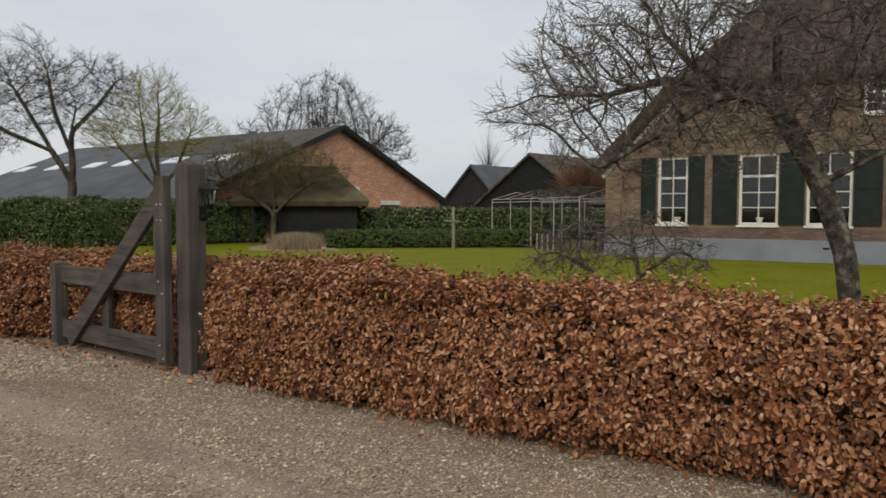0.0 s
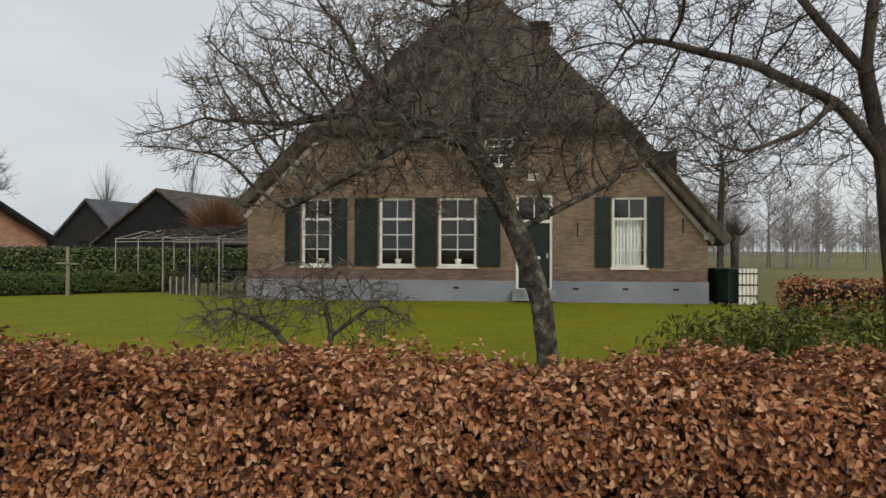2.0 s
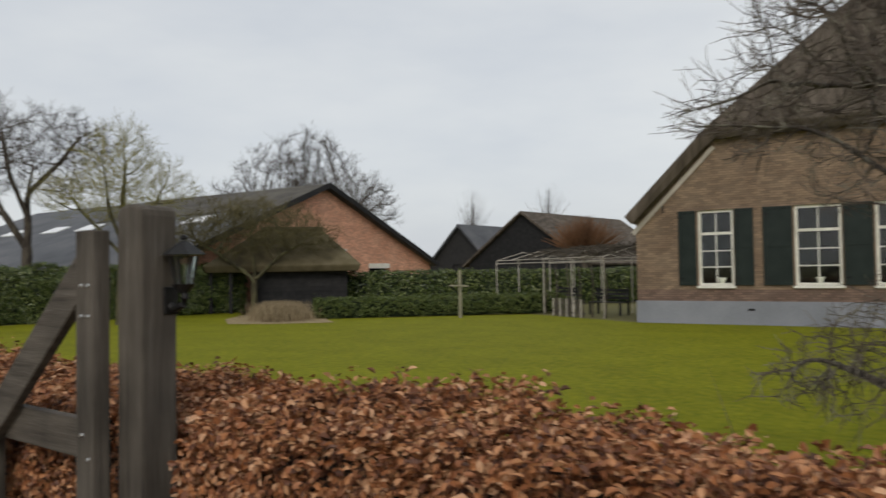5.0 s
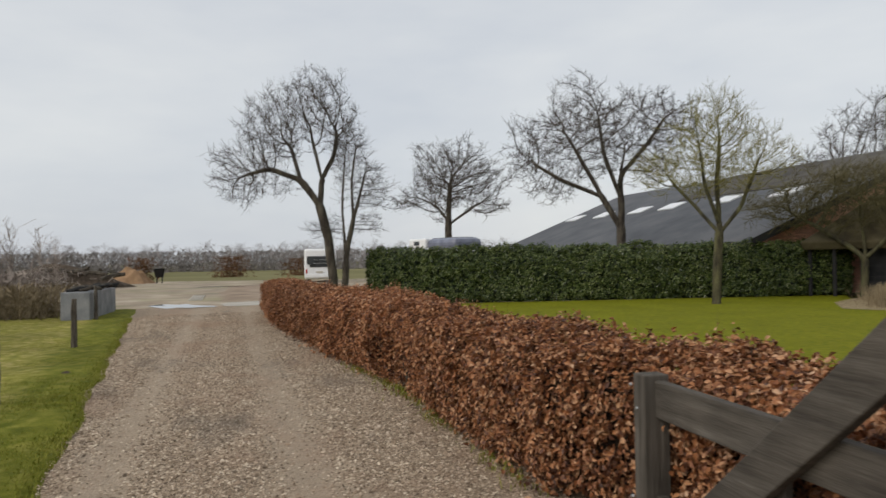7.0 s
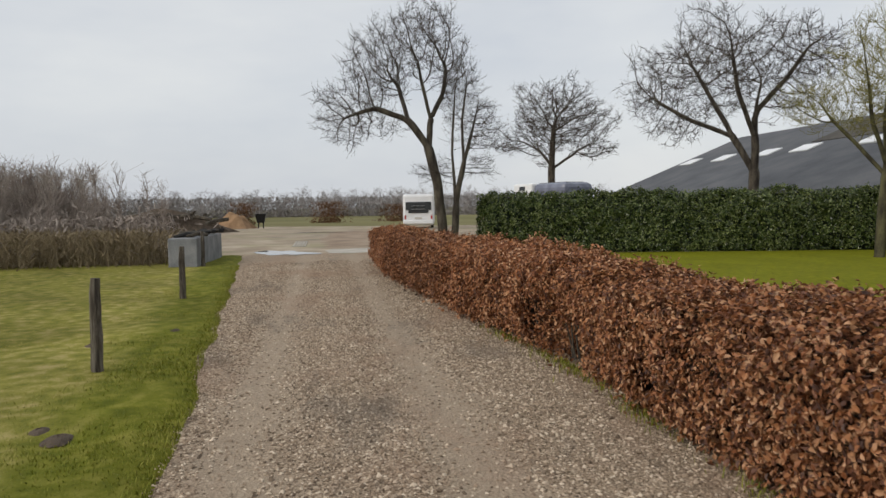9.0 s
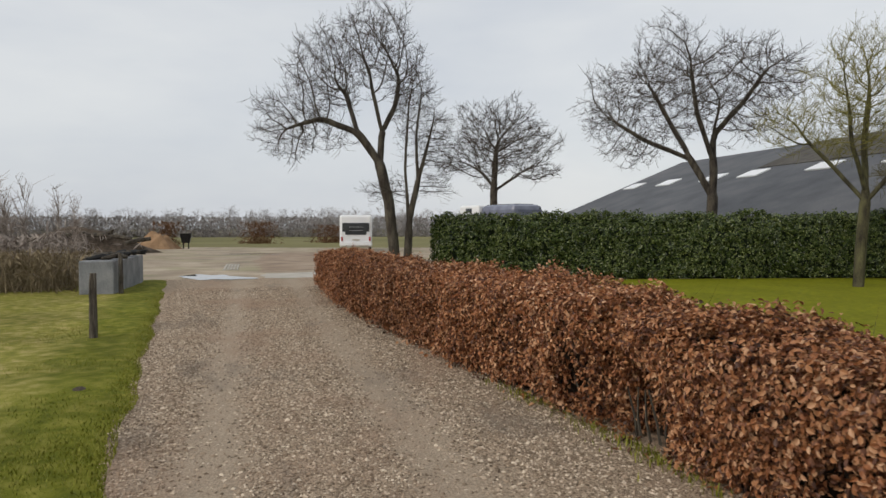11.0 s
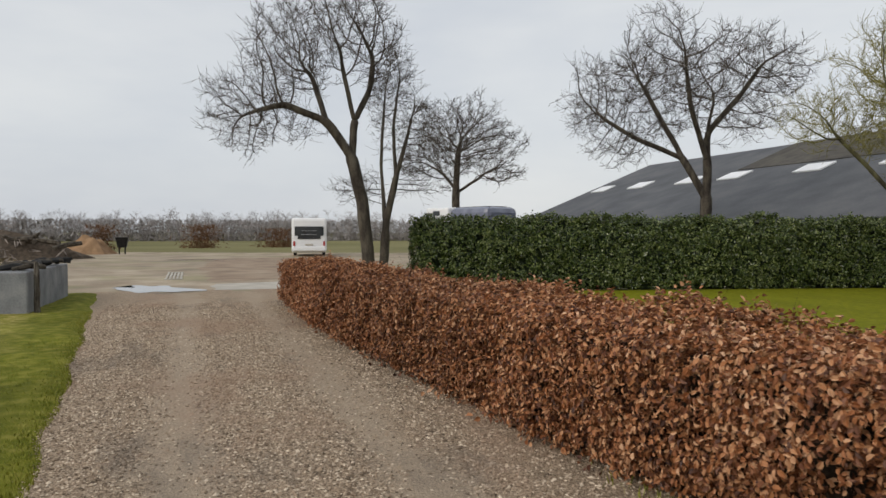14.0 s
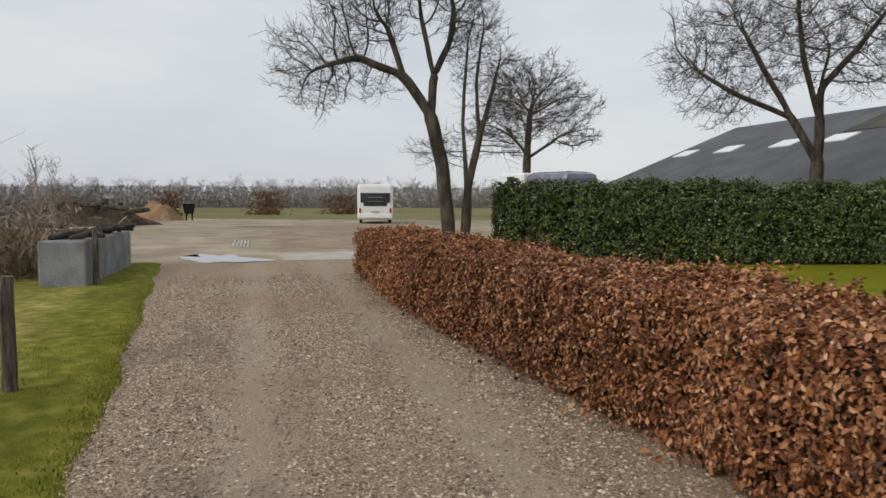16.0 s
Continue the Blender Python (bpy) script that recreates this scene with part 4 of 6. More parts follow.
    # wall anchors and plinth vents
    for x, z in ((-6.3, 3.4), (-0.3, 4.2), (3.45, 3.9), (6.6, 2.3), (3.45, 2.2)):
        part("wall_anchor", span(x - 0.02, x + 0.02, FY - 0.02, FY - 0.002, z - 0.22, z + 0.22, 0.004), BLACKIRON, root)
    for x in (-3.9, -0.3, 3.4, 4.9, 6.4):
        part("vent", span(x - 0.09, x + 0.09, FY - 0.037, FY - 0.031, 0.34, 0.40), BLACKIRON, root)
    part("name_tablet", span(1.93, 2.27, FY - 0.02, FY - 0.002, 3.7, 3.94, 0.004), WHITE, root, "small white tablet with worn lettering")
    part("tablet_bar", span(1.98, 2.22, FY - 0.024, FY - 0.021, 3.84, 3.87), BLACKWOOD, root)
    part("tablet_bar", span(1.98, 2.22, FY - 0.024, FY - 0.021, 3.77, 3.80), BLACKWOOD, root)
    return root


farmhouse()
for i, (a, b) in enumerate(WINS):
    sash_window("window_%d" % (i + 1), a + 0.003, b - 0.003, 1.033, 3.197, 2, 3, curtain=(i == 3))
sash_window("window_5", 0.553, 1.497, 4.203, 5.077, 2, 2, label="small cream attic window under the thatch")
for a, b in ((-5.85, -5.35), (-4.3, -3.8), (-3.55, -2.81), (-1.59, -0.91), (0.37, 1.08), (3.98, 4.45), (5.57, 6.04)):
    shutter(a, b, 1.05, 3.2)


def house_door():
    root = thing("door_1", "dark green panelled front door with cream frame and glazed transom", "door", kind="structure")
    y = FY + 0.05
    x0, x1, z0, z1 = 1.563, 2.687, 0.345, 3.277
    bm = panel(rect(x0, x1, z0, z1), [rect(x0 + 0.08, x1 - 0.08, z0 + 0.02, 2.4), rect(x0 + 0.08, x1 - 0.08, 2.5, z1 - 0.08)], y, 0.12)
    part("door_frame", bm, WHITE, root)
    leaf = part("door_leaf", span(x0 + 0.08, x1 - 0.08, y + 0.05, y + 0.09, z0 + 0.02, 2.4, 0.004), GREENPAINT, root)
    for za, zb in ((0.5, 1.1), (1.5, 2.25)):
        for xa, xb in ((1.74, 2.08), (2.17, 2.51)):
            part("door_panel", span(xa, xb, y + 0.035, y + 0.048, za, zb, 0.008), GREENPAINT, leaf)
    part("letter_plate", span(1.93, 2.32, y + 0.03, y + 0.046, 1.27, 1.36, 0.004), WHITE, leaf, "pale metal letter plate")
    part("door_handle", span(2.5, 2.56, y + 0.02, y + 0.047, 1.3, 1.46, 0.006), METAL, leaf, "metal door handle")
    g = part("pane", span(x0 + 0.08, x1 - 0.08, y + 0.055, y + 0.061, 2.5, z1 - 0.08), GLASS, root)
    g.visible_shadow = False
    part("glazing_bar", span(2.11, 2.14, y + 0.03, y + 0.08, 2.5, z1 - 0.08), WHITE, root)


house_door()


def vase(x, z, y=FY + 0.24):
    prof = [(0.05, 0), (0.075, 0.03), (0.085, 0.1), (0.11, 0.17), (0.125, 0.2), (0.115, 0.2), (0.09, 0.12)]
    v, f = [], []
    n = 12
    for r, h in prof:
        for k in range(n):
            a = 2 * math.pi * k / n
            v.append((r * math.cos(a), r * math.sin(a), h))
    for i in range(len(prof) - 1):
        for k in range(n):
            f.append((i * n + k, i * n + (k + 1) % n, (i + 1) * n + (k + 1) % n, (i + 1) * n + k))
    f.append(tuple(range(n))[::-1])
    ob = raw("flower_pot", v, f, WHITE, smooth=True)
    ob.location = (x, y, z)
    return tagged(ob, "white glazed flower pot on the window ledge", "flower pot", "window pots")


part("ledge", span(-6.0, 0.9, FY + 0.155, FY + 0.42, 1.0, 1.06, 0.005), WHITE, bpy.data.objects["farmhouse"])
for x in (-4.72, -2.2, -0.27):
    vase(x, 1.062)


# the house stands a little above the lawn
for ob in list(scene.objects):
    if ob.parent is None and ob.name.startswith(("farmhouse", "window_", "shutter", "door_1", "curtain", "flower_pot")):
        ob.location.z += 0.06


# ---- barns and sheds ----
def barn():
    """A long low barn whose brick gable faces the garden; sheet roof with roof lights on the near slope."""
    root = thing("barn", "long low brick barn with grey sheet roof and skylights", "barn")
    x0, x1, ya, yb = -52.7, -25.8, 25.65, 45.1
    ze, zr = 2.12, 6.05
    ym = (ya + yb) / 2
    sl = (zr - ze) / (ym - ya)
    near = [(x0 - 0.3, ya - 0.5, ze - 0.5 * sl), (x1 + 0.35, ya - 0.5, ze - 0.5 * sl), (x1 + 0.35, ym, zr), (x0 - 0.3, ym, zr)]
    far = [(x0 - 0.3, ym, zr), (x1 + 0.35, ym, zr), (x1 + 0.35, yb + 0.5, ze - 0.5 * sl), (x0 - 0.3, yb + 0.5, ze - 0.5 * sl)]
    slab_roof([near, far], 0.14, "roof", SLATE, root, 0.0, "dark grey fibre-cement sheets").location.z = 0.16
    yu = 31.7
    upper = [(-40.0, yu, ze + (yu - ya) * sl), (x1 + 0.37, yu, ze + (yu - ya) * sl), (x1 + 0.37, ym, zr), (-40.0, ym, zr)]
    slab_roof([upper], 0.03, "upper_roof", MOSSSLATE, root, 0.0, "older brownish mossy roof sheets").location.z = 0.195
    for x in (-51.4, -47.2, -42.6, -39.2, -34.3, -30.0):
        y = 30.8
        L = Matrix.Translation((x, y, ze + (y - ya) * sl + 0.19)) @ Matrix.Rotation(math.atan(sl), 4, "X")
        lt = part("skylight", board((1.5, 1.0, 0.07), L, 0.01), BODYWHITE, root, "white roof light")
    bm = panel([(ya, 0), (yb, 0), (yb, ze), (ym, zr - 0.05), (ya, ze)], [rect(33.0, 35.2, 0.6, 3.4), rect(39.0, 40.9, 1.3, 2.1)], 0, 0.3)
    bmesh.ops.transform(bm, matrix=Matrix.Translation((x1, 0, 0)) @ Matrix.Rotation(radians(90), 4, "Z"), verts=bm.verts)
    part("wall", bm, ORANGEBRICK, root, "orange brick gable")
    bm = panel([(ya, 0), (yb, 0), (yb, ze), (ym, zr - 0.05), (ya, ze)], [], 0, 0.3)
    bmesh.ops.transform(bm, matrix=Matrix.Translation((x0 + 0.3, 0, 0)) @ Matrix.Rotation(radians(90), 4, "Z"), verts=bm.verts)
    part("wall", bm, ORANGEBRICK, root)
    part("wall", span(x0 + 0.3, x1 - 0.3, ya, ya + 0.3, 0, ze), BLACKWOOD, root, "dark side wall")
    part("wall", span(x0 + 0.3, x1 - 0.3, yb - 0.3, yb, 0, ze), BLACKWOOD, root)
    # barge boards and a lintel
    for y, s in ((ym, 1), (ym, -1)):
        a, b = Vector((x1 + 0.4, ym, zr + 0.1)), Vector((x1 + 0.4, ym + s * (yb - ym + 0.5), ze - 0.5 * sl + 0.1))
        d = b - a
        m = Matrix.Translation((a + b) / 2) @ Matrix.Rotation(math.atan2(d.z, d.y), 4, "X")
        part("barge_board", board((0.05, d.length, 0.28), m, 0.006), BLACKWOOD, root)
    part("door_lintel", span(x1 - 0.05, x1 + 0.04, 32.8, 35.4, 3.4, 3.54, 0.005), SLAB, root)
    part("door_frame", span(x1 - 0.05, x1 + 0.04, 35.2, 35.3, 0.6, 3.4, 0.005), SLAB, root)
    part("window_board", span(x1 - 0.04, x1 + 0.03, 39.0, 40.9, 1.85, 2.12, 0.005), WHITE, root, "white painted board")
    part("sign", span(x1 + 0.005, x1 + 0.02, 36.6, 37.1, 2.65, 2.9, 0.004), WHITE, root, "small pale wall sign")


barn()


def thatched_shed():
    root = thing("garden_shed", "black weatherboarded shed with mossy thatched roof", "shed")
    root.matrix_world = pose(-23.0, 30.6, 0, 0, 0, 42)
    x0, x1, y0, y1 = -2.0, 2.0, -1.2, 1.6
    ze = 1.95
    part("body", span(x0 + 0.03, x1 - 0.03, y0 + 0.03, y1 - 0.03, 0, ze), BLACKWOOD, root)
    n = 11
    for i in range(n):
        z = 0.02 + i * (ze - 0.02) / n
        for a, b, c, d in ((x0, x1, y0 - 0.012, y0 + 0.025), (x1 - 0.025, x1 + 0.012, y0 + 0.03, y1)):
            part("weatherboard", span(a, b, c, d, z, z + ze / n - 0.01, 0.004), BLACKWOOD, root)
    c = [(x0 - 1.9, y0 - 0.6, ze - 0.3), (x1 + 0.6, y0 - 0.6, ze - 0.3), (x1 + 0.6, y1 + 0.6, ze - 0.3), (x0 - 1.9, y1 + 0.6, ze - 0.3)]
    a, b = (-1.6, 0.2, 3.3), (0.9, 0.2, 3.3)
    slab_roof([[c[0], c[1], b, a], [c[1], c[2], b], [c[2], c[3], a, b], [c[3], c[0], a]], 0.3, "roof", MOSSTHATCH, root, 0.06, "mossy brown thatch").location.z = 0.33
    part("ridge", board((2.8, 0.45, 0.2), Matrix.Translation((-0.35, 0.2, 3.6)), 0.07), MOSSTHATCH, root)
    for x in (x0 - 1.6, x0 - 0.8):
        v, f = rod((x, y0 - 0.3, 0), (x, y0 - 0.3, ze), 0.07, 7)
        raw("post", v, f, BLACKWOOD, root)


thatched_shed()


def black_barn(x, y, w, d, ze, zr, turn, label):
    root = thing("timber_barn", label, "barn")
    root.matrix_world = pose(x, y, 0, 0, 0, turn)
    bm = panel([(-w / 2, 0), (w / 2, 0), (w / 2, ze), (0, zr), (-w / 2, ze)], [rect(-w * 0.12, w * 0.12, 0.02, 2.2)], 0, d)
    part("body", bm, BLACKWOOD, root)
    part("barn_door", span(-w * 0.12, w * 0.12, 0.1, 0.16, 0.02, 2.2), BLACKWOOD, root)
    s = (zr - ze) / (w / 2)
    e = w / 2 + 0.5
    R = [(0, -0.4, zr), (0, d + 0.4, zr), (e, d + 0.4, zr - e * s), (e, -0.4, zr - e * s)]
    L = [(0, -0.4, zr), (-e, -0.4, zr - e * s), (-e, d + 0.4, zr - e * s), (0, d + 0.4, zr)]
    slab_roof([R, L], 0.16, "roof", SLATE if w < 9 else THATCH, root, 0.0).location.z = 0.18


black_barn(-33.6, 61.6, 7.0, 9, 2.0, 5.5, -6, "black tarred timber barn with grey tiled gable roof")
black_barn(-26.4, 59.4, 11.0, 16, 2.2, 6.1, -8, "dark timber barn with broad brown roof")


# ---- garden things ----
def pergola():
    """A slender steel frame: a front and a back row of posts under level bars."""
    root = thing("pergola", "slender pale metal garden pergola beside the house", "pergola")
    root.matrix_world = pose(-15.0, 34.0, 0, 0, 0, -34)
    L, D, H = 7.6, 2.6, 2.03
    for y in (0, D):
        for k in range(5):
            v, f = rod((L * k / 4, y, 0), (L * k / 4, y, H), 0.02, 6)
            raw("post", v, f, SLAB, root)
        for z in (H, H - 0.13):
            v, f = rod((0, y, z), (L, y, z), 0.018, 6)
            raw("bar", v, f, SLAB, root)
    for k in range(7):
        v, f = tube([Vector((L * k / 6, 0, H)), Vector((L * k / 6, D / 2, H + 0.35)), Vector((L * k / 6, D, H))], [0.016, 0.016, 0.016], 5)
        raw("rafter", v, f, SLAB, root)


pergola()


def climber(seed):
    """Bare climbing stems tangled over the house end of the pergola roof."""
    r = random.Random(seed)
    v, f = [], []
    for _ in range(900):
        u, w = 7.6 * (1 - r.random() ** 1.6 * 0.75), r.uniform(-0.1, 2.7)
        p = Vector((u, w, 2.05 + 0.33 * (1 - abs(w / 1.3 - 1)) + r.uniform(0.0, 0.12)))
        d = Vector((r.gauss(0, 0.35), r.gauss(0, 0.25), r.gauss(0.02, 0.1)))
        tube([p, p + d * 0.6, p + d + Vector((0, 0, -0.05))], [0.014, 0.011, 0.006], 3, v, f, cap=False)
    for k in range(6):
        p = Vector((3.8 + k * 0.76, 0.05, 0))
        tube([p, p + Vector((0.05, 0.03, 1.0)), p + Vector((-0.03, 0.0, 2.08))], [0.03, 0.025, 0.02], 5, v, f, cap=False)
    ob = raw("climbing_plant", v, f, BARK)
    ob.matrix_world = pose(-15.0, 34.0, 0, 0, 0, -34)
    return tagged(ob, "bare brown climbing stems tangled over the pergola roof", "climber", kind="stuff")


climber(5)


def picket_panel(x, y, turn, n):
    root = thing("picket_fence", "low white-grey picket fence panel under the pergola", "fence")
    root.matrix_world = pose(x, y, 0, 0, 0, turn)
    for k in range(n):
        part("picket", board((0.06, 0.02, 0.62), Matrix.Translation((k * 0.14, 0, 0.31)), 0.004), OLDWOOD if k % 3 else SLAB, root)
    for z in (0.15, 0.48):
        part("rail", board((n * 0.14, 0.03, 0.05), Matrix.Translation((n * 0.07 - 0.07, 0.027, z)), 0.004), OLDWOOD, root)


picket_panel(-10.9, 30.6, -33, 14)


def tee_post():
    """A pale stake with a crossbar."""
    root = thing("bird_table", "pale wooden stake with a short crossbar on the lawn", "bird table", at=(-13.35, 28.3, 0))
    v, f = tube([Vector((0, 0, -0.05)), Vector((0.01, 0, 0.8)), Vector((0, 0, 1.66))], [0.065, 0.06, 0.055], 8)
    raw("stake", v, f, DRYWOOD, root)
    part("crossbar", board((0.75, 0.05, 0.05), Matrix.Translation((0.0, -0.08, 1.12)) @ Matrix.Rotation(radians(2), 4, "Y"), 0.006), DRYWOOD, root)


DRYWOOD = shade("pale_stake", ((0.16, 0.15, 0.10), (0.30, 0.28, 0.20)), 6.0, 0.9, 0.4, 50.0, stretch=(1, 1, 0.2))
tee_post()


def wheelie_bin(x, y, turn, mat, label):
    root = thing("wheelie_bin", label, "bin", "bins by the house")
    root.matrix_world = pose(x, y, 0, 0, 0, turn)
    bm = block((0.55, 0.62, 0.95), Matrix.Translation((0, 0, 0.53)), 0.03)
    for v in bm.verts:
        k = 0.82 + 0.18 * min(1, v.co.z / 0.9)
        v.co.x *= k
        v.co.y *= k
    part("body", bm, mat, root)
    part("lid", block((0.6, 0.7, 0.07), Matrix.Translation((0, -0.02, 1.05)) @ Matrix.Rotation(radians(4), 4, "X"), 0.03), mat, root)
    part("handle", board((0.5, 0.04, 0.04), Matrix.Translation((0, 0.36, 1.0)), 0.01), mat, root)
    for a in (-0.24, 0.24):
        v, f = rod((a - 0.03, 0.27, 0.1), (a + 0.03, 0.27, 0.1), 0.1, 12)
        raw("wheel", v, f, BLACKIRON, root)


GREENPLASTIC = shade("dark_green_plastic", ((0.006, 0.018, 0.012), (0.012, 0.028, 0.02)), 3.0, 0.45, 0.05)
wheelie_bin(7.75, 28.9, 200, BLACKIRON, "black wheeled refuse bin beside the farmhouse corner")
wheelie_bin(7.95, 28.25, 200, GREENPLASTIC, "dark green wheeled refuse bin beside the farmhouse corner")


def slatted_screen():
    root = thing("garden_gate", "white slatted garden gate with black iron bars beside the bins", "gate")
    root.matrix_world = pose(8.05, 27.7, 0, 0, 0, 10)
    for k in range(5):
        part("slat", board((0.085, 0.03, 1.05), Matrix.Translation((0.06 + k * 0.115, 0, 0.57)), 0.005), WHITE, root)
    for z in (0.3, 0.62, 0.95):
        part("bar", board((0.6, 0.02, 0.035), Matrix.Translation((0.29, -0.027, z)), 0.004), BLACKIRON, root)


slatted_screen()


def flower_bed():
    pts = [(-19.0, 23.0), (-17.6, 23.6), (-16.1, 24.9), (-17.6, 26.2), (-19.2, 28.2), (-21.6, 29.0), (-23.0, 27.6), (-21.2, 24.8)]
    sheet("flower_bed", pts, 0.02, STRAW, "winter flower bed of straw-coloured cut stems", "flower bed")
    r = random.Random(12)
    v, f = [], []
    for _ in range(5200):
        t, q = r.random(), r.random()
        x = -18.2 - 3.6 * t + r.gauss(0, 0.4)
        y = 24.0 + 3.4 * t + q * 1.4 + r.gauss(0, 0.2)
        p = Vector((x, y, 0))
        h = r.uniform(0.15, 0.6)
        d = Vector((r.gauss(0, 0.12), r.gauss(0, 0.12), h))
        tube([p, p + d], [0.009, 0.004], 3, v, f, cap=False)
    tagged(raw("dry_stems", v, f, DRY), "dry straw-coloured plant stems in the flower bed", "plants", kind="stuff")


STRAW = shade("straw_litter", ((0.15, 0.11, 0.055), (0.26, 0.20, 0.11), (0.34, 0.27, 0.16)), 6.0, 0.95, 0.7, 60.0)
flower_bed()


def board_fence(x, y, turn, n, h, label):
    root = thing("board_fence", label, "fence")
    root.matrix_world = pose(x, y, 0, 0, 0, turn)
    for k in range(n):
        part("plank", board((0.15, 0.025, h), Matrix.Translation((k * 0.165, 0, h / 2)), 0.004), BLACKWOOD, root)
    for z in (0.3, h - 0.25):
        part("rail", board((n * 0.165, 0.04, 0.07), Matrix.Translation((n * 0.0825 - 0.08, 0.034, z)), 0.004), BLACKWOOD, root)


board_fence(-24.2, 29.1, 20, 7, 1.7, "black tarred board fence between holly hedge and shed")


def garden_bench(x, y, turn):
    root = thing("garden_bench", "dark weathered wooden garden bench under the pergola", "bench")
    root.matrix_world = pose(x, y, 0, 0, 0, turn)
    for k in range(4):
        part("seat_slat", board((1.5, 0.09, 0.03), Matrix.Translation((0, k * 0.11, 0.45)), 0.004), BLACKWOOD, root)
    for k in range(3):
        part("back_slat", board((1.5, 0.025, 0.09), Matrix.Translation((0, 0.4, 0.6 + k * 0.13)), 0.004), BLACKWOOD, root)
    for a in (-0.68, 0.68):
        part("leg", board((0.06, 0.06, 0.44), Matrix.Translation((a, 0, 0.22)), 0.004), BLACKWOOD, root)
        part("leg", board((0.06, 0.06, 0.95), Matrix.Translation((a, 0.44, 0.475)), 0.004), BLACKWOOD, root)


garden_bench(-9.3, 31.4, -20)
garden_bench(-12.2, 34.0, -30)


# ---- trees ----
OLIVETWIG = shade("olive_twigs", ((0.075, 0.065, 0.03), (0.14, 0.12, 0.055)), 5.0, 0.9, 0.0, 30.0)
LICHENTWIG = shade("lichen_twigs", ((0.045, 0.036, 0.03), (0.11, 0.09, 0.072), (0.24, 0.23, 0.175)), 9.0, 0.9, 0.0, 60.0, contrast=(0.3, 0.75))
# Paler than TWIG: distance haze is put into this base colour.
HAZETWIG = shade("hazed_twigs", ((0.21, 0.19, 0.18), (0.32, 0.295, 0.285)), 0.2, 0.95, 0.0, 3.0)
BIRCHTWIG = shade("birch_twigs", ((0.21, 0.17, 0.145), (0.40, 0.345, 0.30)), 2.0, 0.9, 0.0, 20.0)


def colonise(frames, lobes, points, step, reach, kill, seed, up=0.12, jitter=0.16, shell=0.5):
    """Grow limbs from the given stems towards points strewn through the crown's lobes. Gives node places and parents."""
    r = np.random.default_rng(seed)
    nodes, parent = [], []
    for path in frames:
        path = [np.array(p, float) for p in path]
        start = -1 if not nodes else int(np.argmin([np.linalg.norm(q - path[0]) for q in nodes]))
        if not nodes:
            nodes.append(path[0])
            parent.append(-1)
            start = 0
        last = start
        for a, b in zip([nodes[start]] + path[1:-1], path[1:]):
            n = max(1, int(np.linalg.norm(b - a) / step))
            for k in range(n):
                nodes.append(a + (b - a) * (k + 1) / n + r.normal(size=3) * step * 0.07)
                parent.append(last)
                last = len(nodes) - 1
    size = np.array([l[3] * l[4] * l[5] for l in lobes]) ** 0.8
    pick = r.choice(len(lobes), points, p=size / size.sum())
    L = np.array(lobes)[pick]
    d = r.normal(size=(points, 3))
    d /= np.linalg.norm(d, axis=1, keepdims=True)
    uneven = np.array([[0.94 + 0.55 * noise.noise(Vector((q[0] * 1.9, q[1] * 1.9, q[2] * 1.9 + seed)))] for q in d])
    A = L[:, :3] + d * (r.random((points, 1)) ** shell) * L[:, 3:] * uneven
    P = np.array(nodes)
    par = list(parent)
    D = np.linalg.norm(A[:, None] - P[None], axis=2)
    near, dist = D.argmin(1), D.min(1)
    for _ in range(160):
        live = dist < reach
        if not live.any():
            break
        way = A[live] - P[near[live]]
        way /= np.linalg.norm(way, axis=1, keepdims=True) + 1e-9
        total = np.zeros_like(P)
        np.add.at(total, near[live], way)
        ids = np.unique(near[live])
        t = total[ids] / (np.linalg.norm(total[ids], axis=1, keepdims=True) + 1e-9)
        t += r.normal(size=t.shape) * jitter + np.array([0, 0, up])
        t /= np.linalg.norm(t, axis=1, keepdims=True)
        fresh = P[ids] + t * step
        D = np.linalg.norm(A[:, None] - fresh[None], axis=2)
        nn, nd = D.argmin(1), D.min(1)
        better = nd < dist
        near[better], dist[better] = nn[better] + len(P), nd[better]
        P = np.concatenate([P, fresh])
        par += ids.tolist()
        keep = dist > kill
        A, near, dist = A[keep], near[keep], dist[keep]
        if not len(A):
            break
    return P, par


